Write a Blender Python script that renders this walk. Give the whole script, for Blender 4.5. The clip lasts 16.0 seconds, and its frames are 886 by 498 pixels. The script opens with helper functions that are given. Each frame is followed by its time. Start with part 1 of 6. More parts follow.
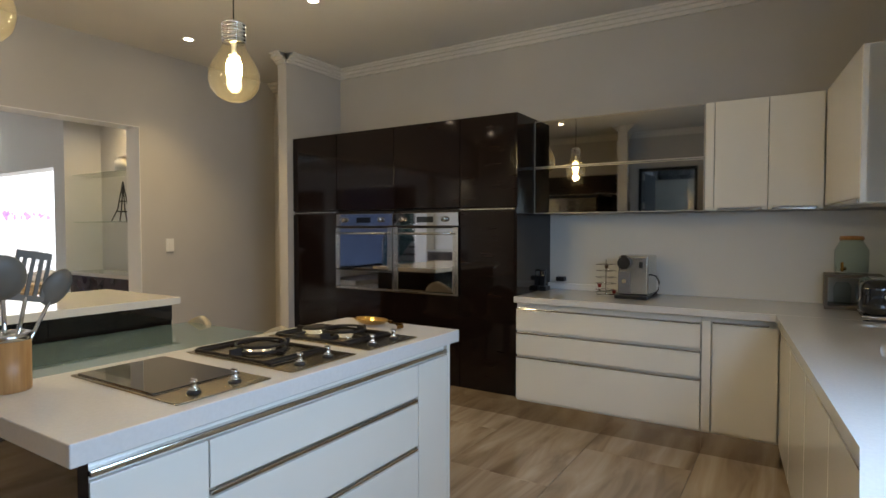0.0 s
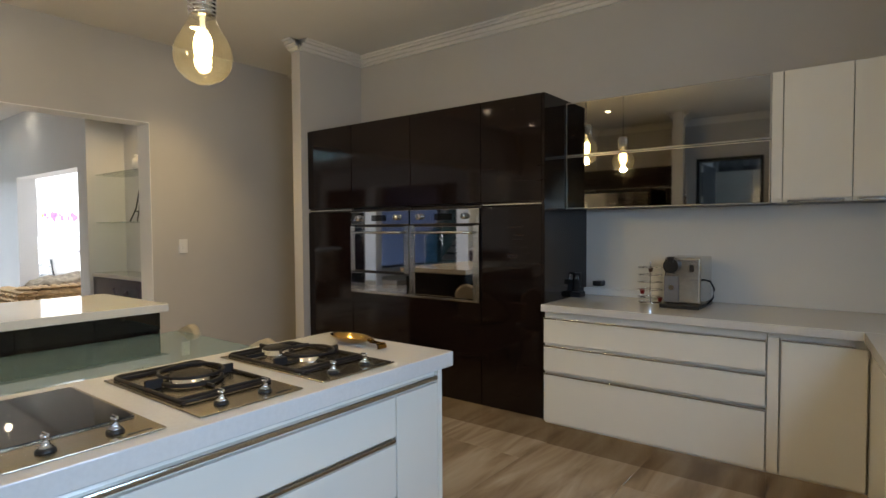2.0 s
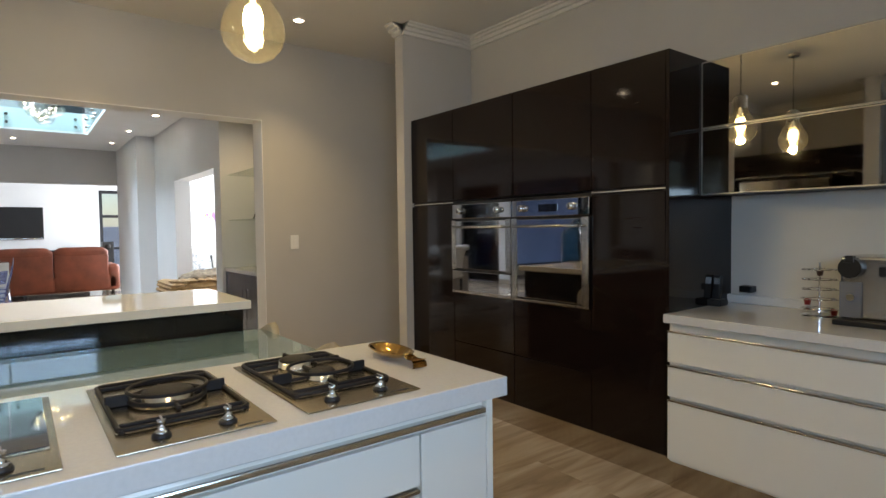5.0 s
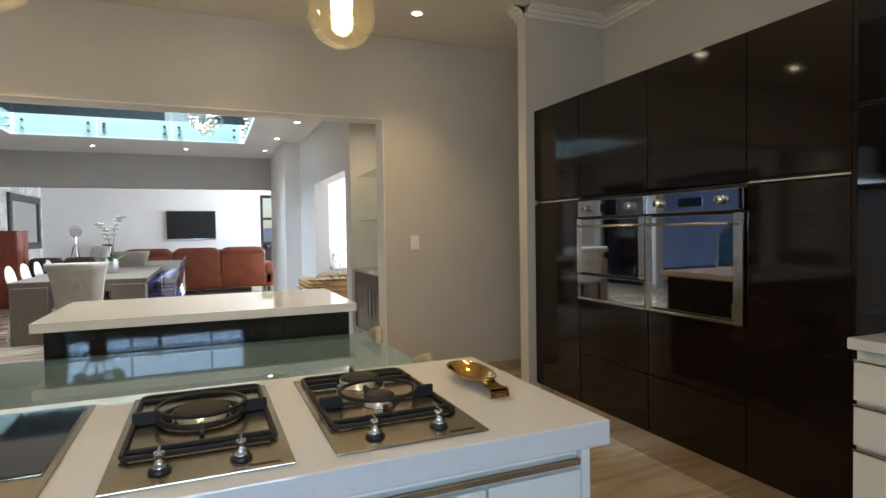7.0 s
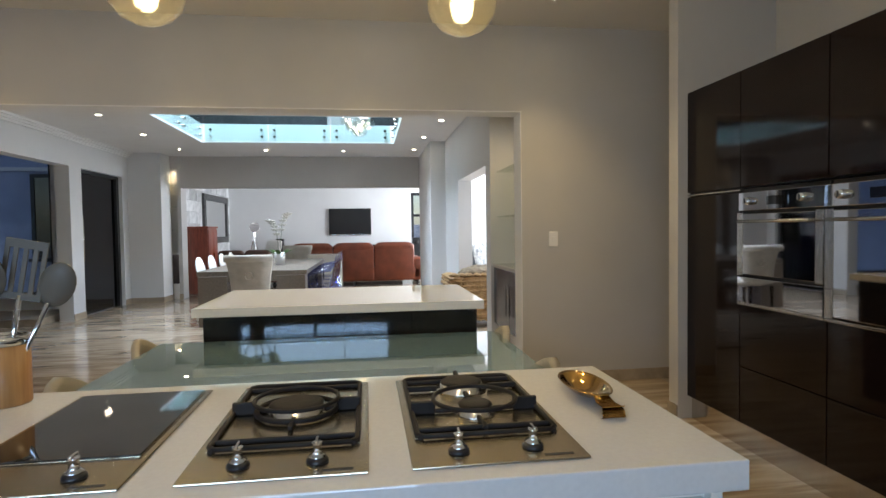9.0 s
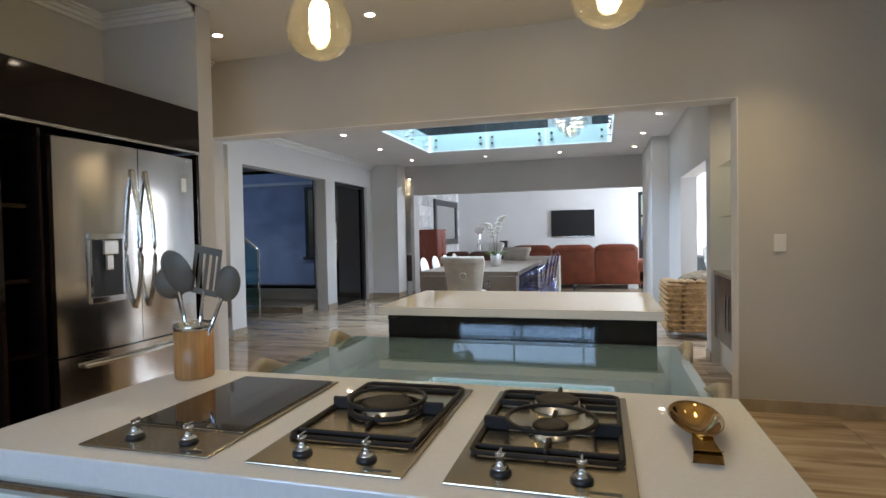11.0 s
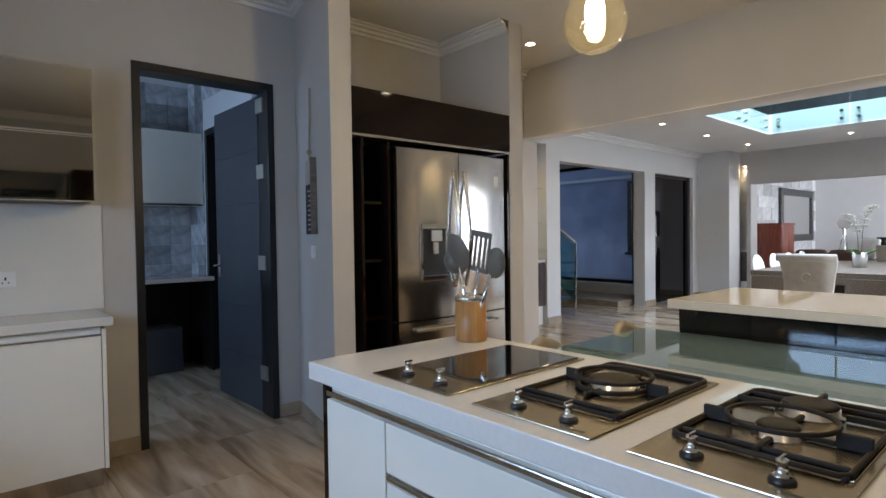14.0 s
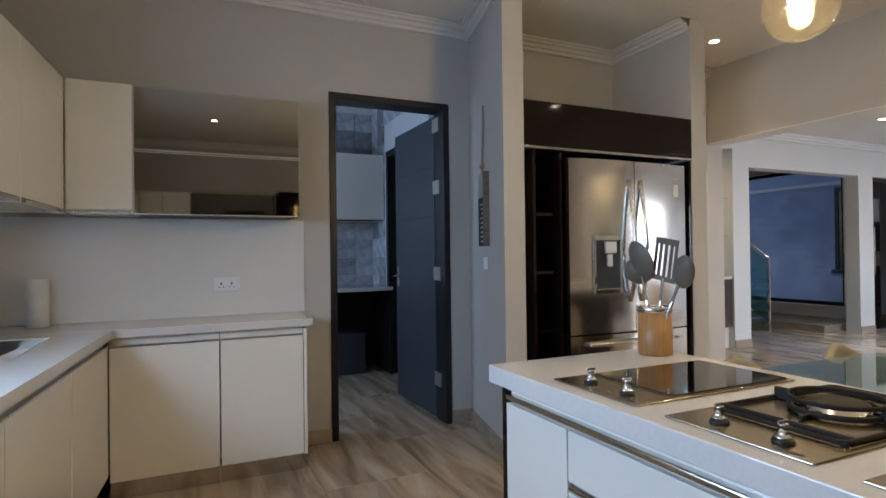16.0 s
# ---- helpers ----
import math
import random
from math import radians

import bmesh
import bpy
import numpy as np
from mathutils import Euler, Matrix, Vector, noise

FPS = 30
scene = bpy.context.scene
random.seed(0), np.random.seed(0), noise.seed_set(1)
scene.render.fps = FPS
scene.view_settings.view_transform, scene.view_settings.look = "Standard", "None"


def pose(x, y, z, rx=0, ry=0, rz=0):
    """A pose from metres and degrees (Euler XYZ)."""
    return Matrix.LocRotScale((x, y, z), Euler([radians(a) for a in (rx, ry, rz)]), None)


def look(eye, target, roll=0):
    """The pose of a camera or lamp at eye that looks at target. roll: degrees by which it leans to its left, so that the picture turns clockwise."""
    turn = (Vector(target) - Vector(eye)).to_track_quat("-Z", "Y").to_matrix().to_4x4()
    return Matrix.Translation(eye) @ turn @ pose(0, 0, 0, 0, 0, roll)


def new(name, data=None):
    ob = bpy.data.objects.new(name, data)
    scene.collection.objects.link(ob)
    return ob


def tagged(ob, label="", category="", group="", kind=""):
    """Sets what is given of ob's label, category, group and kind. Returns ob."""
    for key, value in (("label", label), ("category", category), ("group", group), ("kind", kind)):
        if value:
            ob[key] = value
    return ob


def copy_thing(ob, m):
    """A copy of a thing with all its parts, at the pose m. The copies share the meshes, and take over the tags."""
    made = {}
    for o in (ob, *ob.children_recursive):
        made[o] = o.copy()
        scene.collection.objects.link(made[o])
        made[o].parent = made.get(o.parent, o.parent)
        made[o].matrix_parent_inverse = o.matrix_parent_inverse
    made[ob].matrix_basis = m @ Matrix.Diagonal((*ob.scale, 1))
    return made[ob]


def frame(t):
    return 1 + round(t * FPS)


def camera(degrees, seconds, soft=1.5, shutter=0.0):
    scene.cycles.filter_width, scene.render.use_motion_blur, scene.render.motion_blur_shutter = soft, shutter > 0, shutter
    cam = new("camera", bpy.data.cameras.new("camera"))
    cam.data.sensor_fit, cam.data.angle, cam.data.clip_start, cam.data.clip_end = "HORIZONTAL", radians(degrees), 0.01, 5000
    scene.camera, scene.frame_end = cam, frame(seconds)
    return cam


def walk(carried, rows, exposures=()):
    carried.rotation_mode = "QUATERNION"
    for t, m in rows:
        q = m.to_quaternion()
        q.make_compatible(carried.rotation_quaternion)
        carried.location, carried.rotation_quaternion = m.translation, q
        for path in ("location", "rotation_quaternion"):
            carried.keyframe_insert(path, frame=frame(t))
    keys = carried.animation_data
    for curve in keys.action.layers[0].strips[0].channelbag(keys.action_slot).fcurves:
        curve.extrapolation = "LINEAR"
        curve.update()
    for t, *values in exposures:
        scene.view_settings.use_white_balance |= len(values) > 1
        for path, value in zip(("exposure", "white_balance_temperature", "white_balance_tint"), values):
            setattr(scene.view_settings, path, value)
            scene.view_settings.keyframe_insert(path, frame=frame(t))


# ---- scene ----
cam = camera(76.6, 16.0)
# seconds, eye, target, roll
PATH = [
    (0, (0.212, 0.689, 1.328), (-0.852, 2.382, 1.259), 0.0),
    (0.5, (0.178, 0.808, 1.329), (-0.89, 2.497, 1.256), -0.1),
    (1, (0.157, 0.947, 1.322), (-0.945, 2.614, 1.25), -0.1),
    (1.5, (0.151, 1.077, 1.327), (-1.005, 2.708, 1.254), -0.2),
    (2, (0.157, 1.203, 1.331), (-1.063, 2.786, 1.255), -0.4),
    (2.5, (0.142, 1.263, 1.325), (-1.131, 2.805, 1.25), -0.4),
    (3, (0.107, 1.35, 1.317), (-1.222, 2.843, 1.243), -0.4),
    (5.5, (0.041, 1.822, 1.284), (-1.614, 2.944, 1.212), -0.8),
    (6, (-0.023, 1.882, 1.272), (-1.744, 2.9, 1.205), -0.8),
    (6.5, (-0.084, 1.954, 1.283), (-1.876, 2.841, 1.214), -0.9),
    (7, (-0.11, 2.043, 1.284), (-1.951, 2.821, 1.219), -0.9),
    (7.5, (-0.131, 2.063, 1.277), (-2.009, 2.746, 1.212), -0.9),
    (8, (-0.167, 2.081, 1.274), (-2.086, 2.641, 1.21), -1.0),
    (8.2, (-0.175, 2.098, 1.281), (-2.107, 2.609, 1.214), -0.9),
    (10.3, (-0.247, 2.396, 1.271), (-2.229, 2.137, 1.215), -1.1),
    (10.5, (-0.259, 2.441, 1.271), (-2.228, 2.095, 1.216), -1.1),
    (11, (-0.227, 2.495, 1.291), (-2.151, 1.949, 1.239), -1.1),
    (11.5, (-0.212, 2.525, 1.306), (-2.076, 1.804, 1.253), -1.0),
    (12, (-0.216, 2.589, 1.314), (-1.998, 1.684, 1.261), -0.9),
    (12.5, (-0.22, 2.651, 1.306), (-1.91, 1.582, 1.252), -0.7),
    (13, (-0.226, 2.685, 1.279), (-1.776, 1.422, 1.228), -0.8),
    (13.5, (-0.243, 2.719, 1.276), (-1.667, 1.316, 1.227), -0.9),
    (14, (-0.244, 2.739, 1.255), (-1.566, 1.239, 1.207), -0.8),
    (14.5, (-0.244, 2.756, 1.226), (-1.471, 1.177, 1.184), -0.8),
    (15, (-0.234, 2.749, 1.207), (-1.332, 1.077, 1.184), -0.8),
    (15.5, (-0.213, 2.732, 1.212), (-1.174, 0.978, 1.21), -0.7),
    (16, (-0.197, 2.727, 1.227), (-1.035, 0.912, 1.244), -0.7),
]
EXPOSURES = [(0, 0.0, 6550, 11), (6.5, 0.0, 6500, 10), (8.5, -0.1, 6400, 10), (10.5, -0.24, 6180, 11), (13, -0.18, 6200, 12), (14.5, -0.05, 6350, 14), (16, 0.0, 6400, 15)]
walk(cam, [(t, look(eye, target, roll)) for t, eye, target, roll in PATH], EXPOSURES)

# ---- world, sun, large lights ----
world = bpy.data.worlds.new("sky")
scene.world = world
world.use_nodes = True
sky = world.node_tree.nodes.new("ShaderNodeTexSky")
sky.sky_type, sky.sun_disc = "NISHITA", False
sky.sun_elevation, sky.sun_rotation = radians(45), radians(-12)
world.node_tree.links.new(sky.outputs[0], world.node_tree.nodes["Background"].inputs[0])
world.node_tree.nodes["Background"].inputs[1].default_value = 0.15
sun = new("sun", bpy.data.lights.new("sun", "SUN"))
sun.data.energy, sun.data.angle, sun.data.color = 2.5, radians(0.5), (1.0, 0.95, 0.88)
sun.matrix_world = look((0, 0, 0), (math.sin(radians(12)) * 0.707, -math.cos(radians(12)) * 0.707, -0.707))


def window_light(name, where, target, w, h, watts, color):
    """Daylight of a window's opening; the scullery's is an added fill without one."""
    lamp = new(name, bpy.data.lights.new(name, "AREA"))
    lamp.data.shape, lamp.data.size, lamp.data.size_y = "RECTANGLE", w, h
    lamp.data.energy, lamp.data.color = watts, color
    lamp.matrix_world = look(where, target)
    return lamp


DAY = (0.47, 0.69, 1.0)
window_light("kitchen_window_light", (0.80, 1.55, 1.52), (-3, 1.55, 0.2), 1.7, 0.42, 40, DAY)
window_light("lounge_window_light", (-8.8, 7.9, 1.6), (-8.8, 0, 1.2), 3.6, 2.0, 600, (0.86, 0.93, 1.0))
window_light("tv_room_window_light", (-14.2, 6.9, 1.6), (-14.2, 0, 1.2), 3.4, 2.1, 480, (0.86, 0.93, 1.0))
window_light("roof_light", (-8.71, 1.1, 5.55), (-8.71, 1.1, 0), 2.2, 3.1, 800, (0.72, 0.85, 1.0))
# added bluish fill before a solid wall; the scullery has no window here
window_light("scullery_fill_light", (0.70, -2.1, 1.6), (-2.0, -2.3, 1.0), 1.2, 1.0, 40, DAY)


# ---- materials ----
def material(name, color, rough=0.5, metal=0.0, coat=0.0, vary=0.06, scale=3.0, bump=0.0, bump_scale=60.0, stretch=(1, 1, 1), dark=None, rough_vary=0.08, trans=0.0, ior=1.45, per_piece=0.0):
    """A surface with variation at two scales, relief, and wear in its gloss."""
    m = bpy.data.materials.new(name)
    m.use_nodes = True
    nt = m.node_tree
    b = nt.nodes["Principled BSDF"]
    link = nt.links.new

    def node(kind, **values):
        n = nt.nodes.new(kind)
        for k, v in values.items():
            n.inputs[k].default_value = v
        return n

    co = nt.nodes.new("ShaderNodeTexCoord")
    mp = node("ShaderNodeMapping", Scale=stretch)
    link(co.outputs["Object"], mp.inputs["Vector"])
    big = node("ShaderNodeTexNoise", Scale=scale, Detail=5.0, Roughness=0.55)
    fine = node("ShaderNodeTexNoise", Scale=bump_scale, Detail=3.0)
    link(mp.outputs[0], big.inputs["Vector"])
    link(mp.outputs[0], fine.inputs["Vector"])
    ramp = nt.nodes.new("ShaderNodeValToRGB")
    lo = dark or tuple(c * (1 - vary * 2) for c in color)
    hi = color if dark else tuple(min(1, c * (1 + vary)) for c in color)
    ramp.color_ramp.elements[0].color, ramp.color_ramp.elements[1].color = (*lo, 1), (*hi, 1)
    ramp.color_ramp.elements[0].position, ramp.color_ramp.elements[1].position = 0.3, 0.7
    link(big.outputs[0], ramp.inputs[0])
    last = ramp.outputs[0]
    if per_piece:
        info = nt.nodes.new("ShaderNodeObjectInfo")
        mr = node("ShaderNodeMapRange")
        mr.inputs[3].default_value, mr.inputs[4].default_value = 1 - per_piece, 1 + per_piece
        link(info.outputs["Random"], mr.inputs[0])
        hsv = node("ShaderNodeHueSaturation")
        link(mr.outputs[0], hsv.inputs["Value"])
        link(last, hsv.inputs["Color"])
        last = hsv.outputs[0]
    link(last, b.inputs["Base Color"])
    rr = node("ShaderNodeMapRange")
    rr.inputs[3].default_value, rr.inputs[4].default_value = max(0.0, rough - rough_vary * rough), rough + rough_vary * rough
    link(fine.outputs[0], rr.inputs[0])
    link(rr.outputs[0], b.inputs["Roughness"])
    b.inputs["Metallic"].default_value = metal
    b.inputs["Coat Weight"].default_value = coat
    b.inputs["Coat Roughness"].default_value = 0.04
    b.inputs["Transmission Weight"].default_value = trans
    b.inputs["IOR"].default_value = ior
    if bump:
        bp = node("ShaderNodeBump", Strength=bump, Distance=0.004)
        link(fine.outputs[0], bp.inputs["Height"])
        link(bp.outputs[0], b.inputs["Normal"])
    return m


def glow(name, color, strength):
    m = bpy.data.materials.new(name)
    m.use_nodes = True
    b = m.node_tree.nodes["Principled BSDF"]
    b.inputs["Base Color"].default_value = (*color, 1)
    b.inputs["Emission Color"].default_value = (*color, 1)
    b.inputs["Emission Strength"].default_value = strength
    return m


def veined(name, light, mid, deep, rough):
    """Porcelain tile with long flowing veins; each tile has its own cut."""
    m = material(name, mid, rough)
    nt = m.node_tree
    link = nt.links.new
    b = nt.nodes["Principled BSDF"]
    co = nt.nodes.new("ShaderNodeTexCoord")
    info = nt.nodes.new("ShaderNodeObjectInfo")
    add = nt.nodes.new("ShaderNodeVectorMath")
    mul = nt.nodes.new("ShaderNodeMath")
    mul.operation, mul.inputs[1].default_value = "MULTIPLY", 37.0
    link(info.outputs["Random"], mul.inputs[0])
    link(co.outputs["Object"], add.inputs[0])
    link(mul.outputs[0], add.inputs[1])
    mp = nt.nodes.new("ShaderNodeMapping")
    mp.inputs["Rotation"].default_value = (0, 0, radians(8))
    mp.inputs["Scale"].default_value = (5.0, 0.7, 1)
    link(add.outputs[0], mp.inputs["Vector"])
    n1 = nt.nodes.new("ShaderNodeTexNoise")
    n1.inputs["Scale"].default_value, n1.inputs["Detail"].default_value, n1.inputs["Distortion"].default_value = 1.6, 6.0, 0.9
    link(mp.outputs[0], n1.inputs["Vector"])
    r = nt.nodes.new("ShaderNodeValToRGB")
    e = r.color_ramp.elements
    e[0].position, e[0].color, e[1].position, e[1].color = 0.3, (*deep, 1), 0.72, (*light, 1)
    x = e.new(0.5)
    x.color = (*mid, 1)
    link(n1.outputs[0], r.inputs[0])
    link(r.outputs[0], b.inputs["Base Color"])
    return m


wall_paint = material("grey_wall_paint", (0.50, 0.485, 0.47), 0.75, vary=0.03, scale=1.2, bump=0.12, bump_scale=180)
pale_paint = material("pale_wall_paint", (0.66, 0.66, 0.665), 0.7, vary=0.02, scale=1.2, bump=0.1, bump_scale=180)
ceiling_paint = material("ceiling_paint", (0.68, 0.66, 0.63), 0.8, vary=0.02, scale=1.0, bump=0.08, bump_scale=200)
white_paint = material("white_paint", (0.78, 0.78, 0.78), 0.6, vary=0.02, scale=1.5, bump=0.06, bump_scale=150)
blue_plaster = material("blue_grey_plaster", (0.36, 0.40, 0.55), 0.85, vary=0.12, scale=1.3, bump=0.3, bump_scale=90)
lacquer = material("white_gloss_lacquer", (0.75, 0.72, 0.645), 0.2, coat=0.5, vary=0.012, scale=2)
quartz = material("white_quartz", (0.60, 0.585, 0.56), 0.03, vary=0.02, scale=90, coat=0.0)
splash = material("white_backsplash_glass", (0.70, 0.69, 0.66), 0.32, vary=0.01, coat=0.08)
dark_wood = material("dark_gloss_wood", (0.014, 0.0075, 0.006), 0.06, coat=0.0, vary=0.3, scale=4, stretch=(1, 1, 14), dark=(0.004, 0.0025, 0.002), ior=1.36)
dark_matt = material("dark_matt_and_bay_shade", (0.012, 0.009, 0.008), 0.4, vary=0.2)
charcoal = material("charcoal_door_paint", (0.045, 0.05, 0.062), 0.45, vary=0.08, bump=0.1)
frame_dark = material("dark_aluminium", (0.02, 0.02, 0.023), 0.35, vary=0.1, metal=0.3)
steel = material("brushed_steel", (0.62, 0.60, 0.56), 0.19, 1.0, vary=0.05, scale=8, stretch=(1, 1, 40), bump=0.03, bump_scale=120)
steel_plinth = material("brushed_steel_plinth", (0.60, 0.55, 0.48), 0.14, 1.0, vary=0.05, scale=5, stretch=(40, 40, 1))
fridge_steel = material("fridge_steel", (0.70, 0.68, 0.65), 0.13, 1.0, vary=0.03, scale=6, stretch=(30, 30, 1), rough_vary=0.2)
hob_steel = material("hob_steel", (0.44, 0.38, 0.285), 0.24, 1.0, vary=0.025, scale=4, stretch=(2, 40, 2), rough_vary=0.25)
satin_aluminium = material("satin_aluminium", (0.42, 0.40, 0.36), 0.42, 0.8, vary=0.05)
chrome = material("chrome", (0.75, 0.75, 0.76), 0.06, 1.0, vary=0.02)
cast_iron = material("cast_iron", (0.016, 0.012, 0.010), 0.62, vary=0.2, bump=0.2, bump_scale=300, ior=1.36)
black_glass = material("black_glass", (0.006, 0.006, 0.007), 0.04, vary=0.1, coat=0.4)
black_plastic = material("black_plastic", (0.012, 0.012, 0.013), 0.35, vary=0.1)
mirror_glass = material("bronze_mirror", (0.34, 0.32, 0.28), 0.025, 1.0, vary=0.01)
oven_glass = material("mirrored_oven_glass", (0.50, 0.50, 0.52), 0.03, 1.0, vary=0.01)
silver_mirror = material("silver_mirror", (0.8, 0.8, 0.8), 0.02, 1.0, vary=0.01)
copper = material("copper_spoon_rest", (0.56, 0.34, 0.11), 0.1, 1.0, vary=0.06, scale=9)
bamboo = material("bamboo_wood", (0.44, 0.22, 0.075), 0.4, vary=0.2, scale=5, stretch=(14, 14, 1), dark=(0.30, 0.14, 0.045))
oak_grey = material("grey_oak", (0.20, 0.165, 0.13), 0.5, vary=0.2, scale=4, stretch=(2, 14, 14), dark=(0.10, 0.08, 0.065), bump=0.1)
red_wood = material("red_mahogany", (0.30, 0.065, 0.03), 0.3, vary=0.2, scale=4, stretch=(8, 8, 1), dark=(0.16, 0.03, 0.015), coat=0.3)
leather = material("tan_leather", (0.21, 0.052, 0.022), 0.42, vary=0.15, scale=4, bump=0.35, bump_scale=120)
brown_leather = material("brown_leather", (0.12, 0.06, 0.04), 0.5, vary=0.2, bump=0.3, bump_scale=120)
linen = material("grey_beige_linen", (0.46, 0.43, 0.38), 0.9, vary=0.08, scale=8, bump=0.3, bump_scale=500)
cream = material("taupe_leather", (0.34, 0.30, 0.24), 0.5, vary=0.08, scale=4, bump=0.2, bump_scale=150)
grey_fabric = material("grey_sofa_fabric", (0.17, 0.18, 0.19), 0.95, vary=0.15, scale=8, bump=0.3, bump_scale=400)
white_fabric = material("white_fabric", (0.70, 0.69, 0.66), 0.9, vary=0.06, scale=8, bump=0.3, bump_scale=400)
patterned = material("patterned_fabric", (0.66, 0.65, 0.62), 0.9, vary=0.3, scale=22, dark=(0.12, 0.13, 0.15))
fur = material("fur_throw", (0.34, 0.27, 0.19), 0.95, vary=0.4, scale=14, dark=(0.12, 0.09, 0.06), bump=0.8, bump_scale=90)
rattan = material("woven_rattan", (0.46, 0.29, 0.13), 0.6, vary=0.3, scale=14, dark=(0.24, 0.14, 0.055))
skirting = material("beige_skirting_tile", (0.40, 0.33, 0.25), 0.25, vary=0.12, scale=6)
stone_clad = material("pale_stone", (0.56, 0.56, 0.56), 0.8, vary=0.1, scale=9, per_piece=0.28, bump=0.3)
scullery_tile = material("grey_patchwork_tile", (0.40, 0.41, 0.43), 0.4, vary=0.2, scale=12, per_piece=0.45, bump=0.1)
floor_tile = veined("veined_porcelain", (0.50, 0.42, 0.33), (0.36, 0.28, 0.20), (0.21, 0.15, 0.10), 0.1)
grout = material("grout", (0.22, 0.18, 0.14), 0.8)
leaf = material("orchid_leaf", (0.06, 0.12, 0.03), 0.4, vary=0.2)
petal = material("orchid_petal", (0.75, 0.74, 0.68), 0.6, vary=0.05)
bulb_filament = glow("warm_lamp_glow", (1.0, 0.80, 0.40), 60.0)
down_glow = glow("downlight_glow", (1.0, 0.82, 0.58), 100.0)
day_glow = glow("overcast_outside", (0.86, 0.93, 1.0), 1.6)


def glass(name, color, rough=0.0, ior=1.45):
    m = bpy.data.materials.new(name)
    m.use_nodes = True
    b = m.node_tree.nodes["Principled BSDF"]
    b.inputs["Base Color"].default_value = (*color, 1)
    b.inputs["Roughness"].default_value = rough
    b.inputs["Transmission Weight"].default_value = 1.0
    b.inputs["IOR"].default_value = ior
    return m


def thin_glass(name, tint, gloss=1.0, haze=0.0, haze_color=(0.6, 0.7, 0.67)):
    """A pane: clear, with the gloss of its face."""
    m = bpy.data.materials.new(name)
    m.use_nodes = True
    nt = m.node_tree
    out = nt.nodes["Material Output"]
    tr = nt.nodes.new("ShaderNodeBsdfTransparent")
    gl = nt.nodes.new("ShaderNodeBsdfGlossy")
    mix = nt.nodes.new("ShaderNodeMixShader")
    lw = nt.nodes.new("ShaderNodeLayerWeight")
    pw = nt.nodes.new("ShaderNodeMath")
    fr = nt.nodes.new("ShaderNodeMath")
    pw.operation, pw.inputs[1].default_value = "POWER", 4.0
    fr.operation, fr.inputs[1].default_value, fr.inputs[2].default_value = "MULTIPLY_ADD", 0.85, 0.045 * gloss
    tr.inputs[0].default_value = (*tint, 1)
    gl.inputs["Roughness"].default_value = 0.01
    nt.links.new(lw.outputs["Facing"], pw.inputs[0])
    nt.links.new(pw.outputs[0], fr.inputs[0])
    nt.links.new(fr.outputs[0], mix.inputs[0])
    if haze:
        df = nt.nodes.new("ShaderNodeBsdfDiffuse")
        df.inputs[0].default_value = (*haze_color, 1)
        hz = nt.nodes.new("ShaderNodeMixShader")
        hz.inputs[0].default_value = haze
        nt.links.new(tr.outputs[0], hz.inputs[1])
        nt.links.new(df.outputs[0], hz.inputs[2])
        nt.links.new(hz.outputs[0], mix.inputs[1])
    else:
        nt.links.new(tr.outputs[0], mix.inputs[1])
    nt.links.new(gl.outputs[0], mix.inputs[2])
    nt.links.new(mix.outputs[0], out.inputs[0])
    return m


pane_glass = thin_glass("window_glass", (0.93, 0.96, 0.97))
# warm tint and slight haze paint the lamp's golden bloom into clear glass
bulb_glass = thin_glass("bulb_glass", (0.97, 0.93, 0.82), 2.2, 0.01, (0.9, 0.85, 0.7))
shelf_glass = thin_glass("shelf_glass", (0.90, 0.95, 0.93))
rail_glass = thin_glass("green_balustrade_glass", (0.86, 0.94, 0.935), 0.7)
table_glass = thin_glass("green_table_glass", (0.76, 0.91, 0.95), 3.4, 0.28, (0.40, 0.58, 0.66))
stair_glass = thin_glass("teal_stair_glass", (0.55, 0.78, 0.80), 2.0, 0.12, (0.3, 0.55, 0.58))
smoked_glass = thin_glass("smoked_door_glass", (0.14, 0.16, 0.20))
ghost_plastic = thin_glass("clear_blue_plastic", (0.60, 0.64, 0.92), 3.0)


# ---- mesh helpers ----
def box(x0, x1, y0, y1, z0, z1, bevel=0.0, bm=None, m=None, segments=2):
    """A box, its edges rounded by bevel, added to bm."""
    one = bmesh.new()
    bmesh.ops.create_cube(one, size=1)
    for v in one.verts:
        v.co = Vector((x0 + (v.co.x + 0.5) * (x1 - x0), y0 + (v.co.y + 0.5) * (y1 - y0), z0 + (v.co.z + 0.5) * (z1 - z0)))
    if bevel:
        bmesh.ops.bevel(one, geom=one.edges[:], offset=bevel, segments=segments, profile=0.5, affect="EDGES")
    return joined(one, bm, m)


def joined(one, bm=None, m=None):
    if m is not None:
        bmesh.ops.transform(one, matrix=m, verts=one.verts[:])
    if bm is None:
        return one
    me = bpy.data.meshes.new("tmp")
    one.to_mesh(me)
    one.free()
    bm.from_mesh(me)
    bpy.data.meshes.remove(me)
    return bm


def boxes(rows, bevel=0.0):
    bm = bmesh.new()
    for r in rows:
        box(*r, bevel=bevel, bm=bm)
    return bm


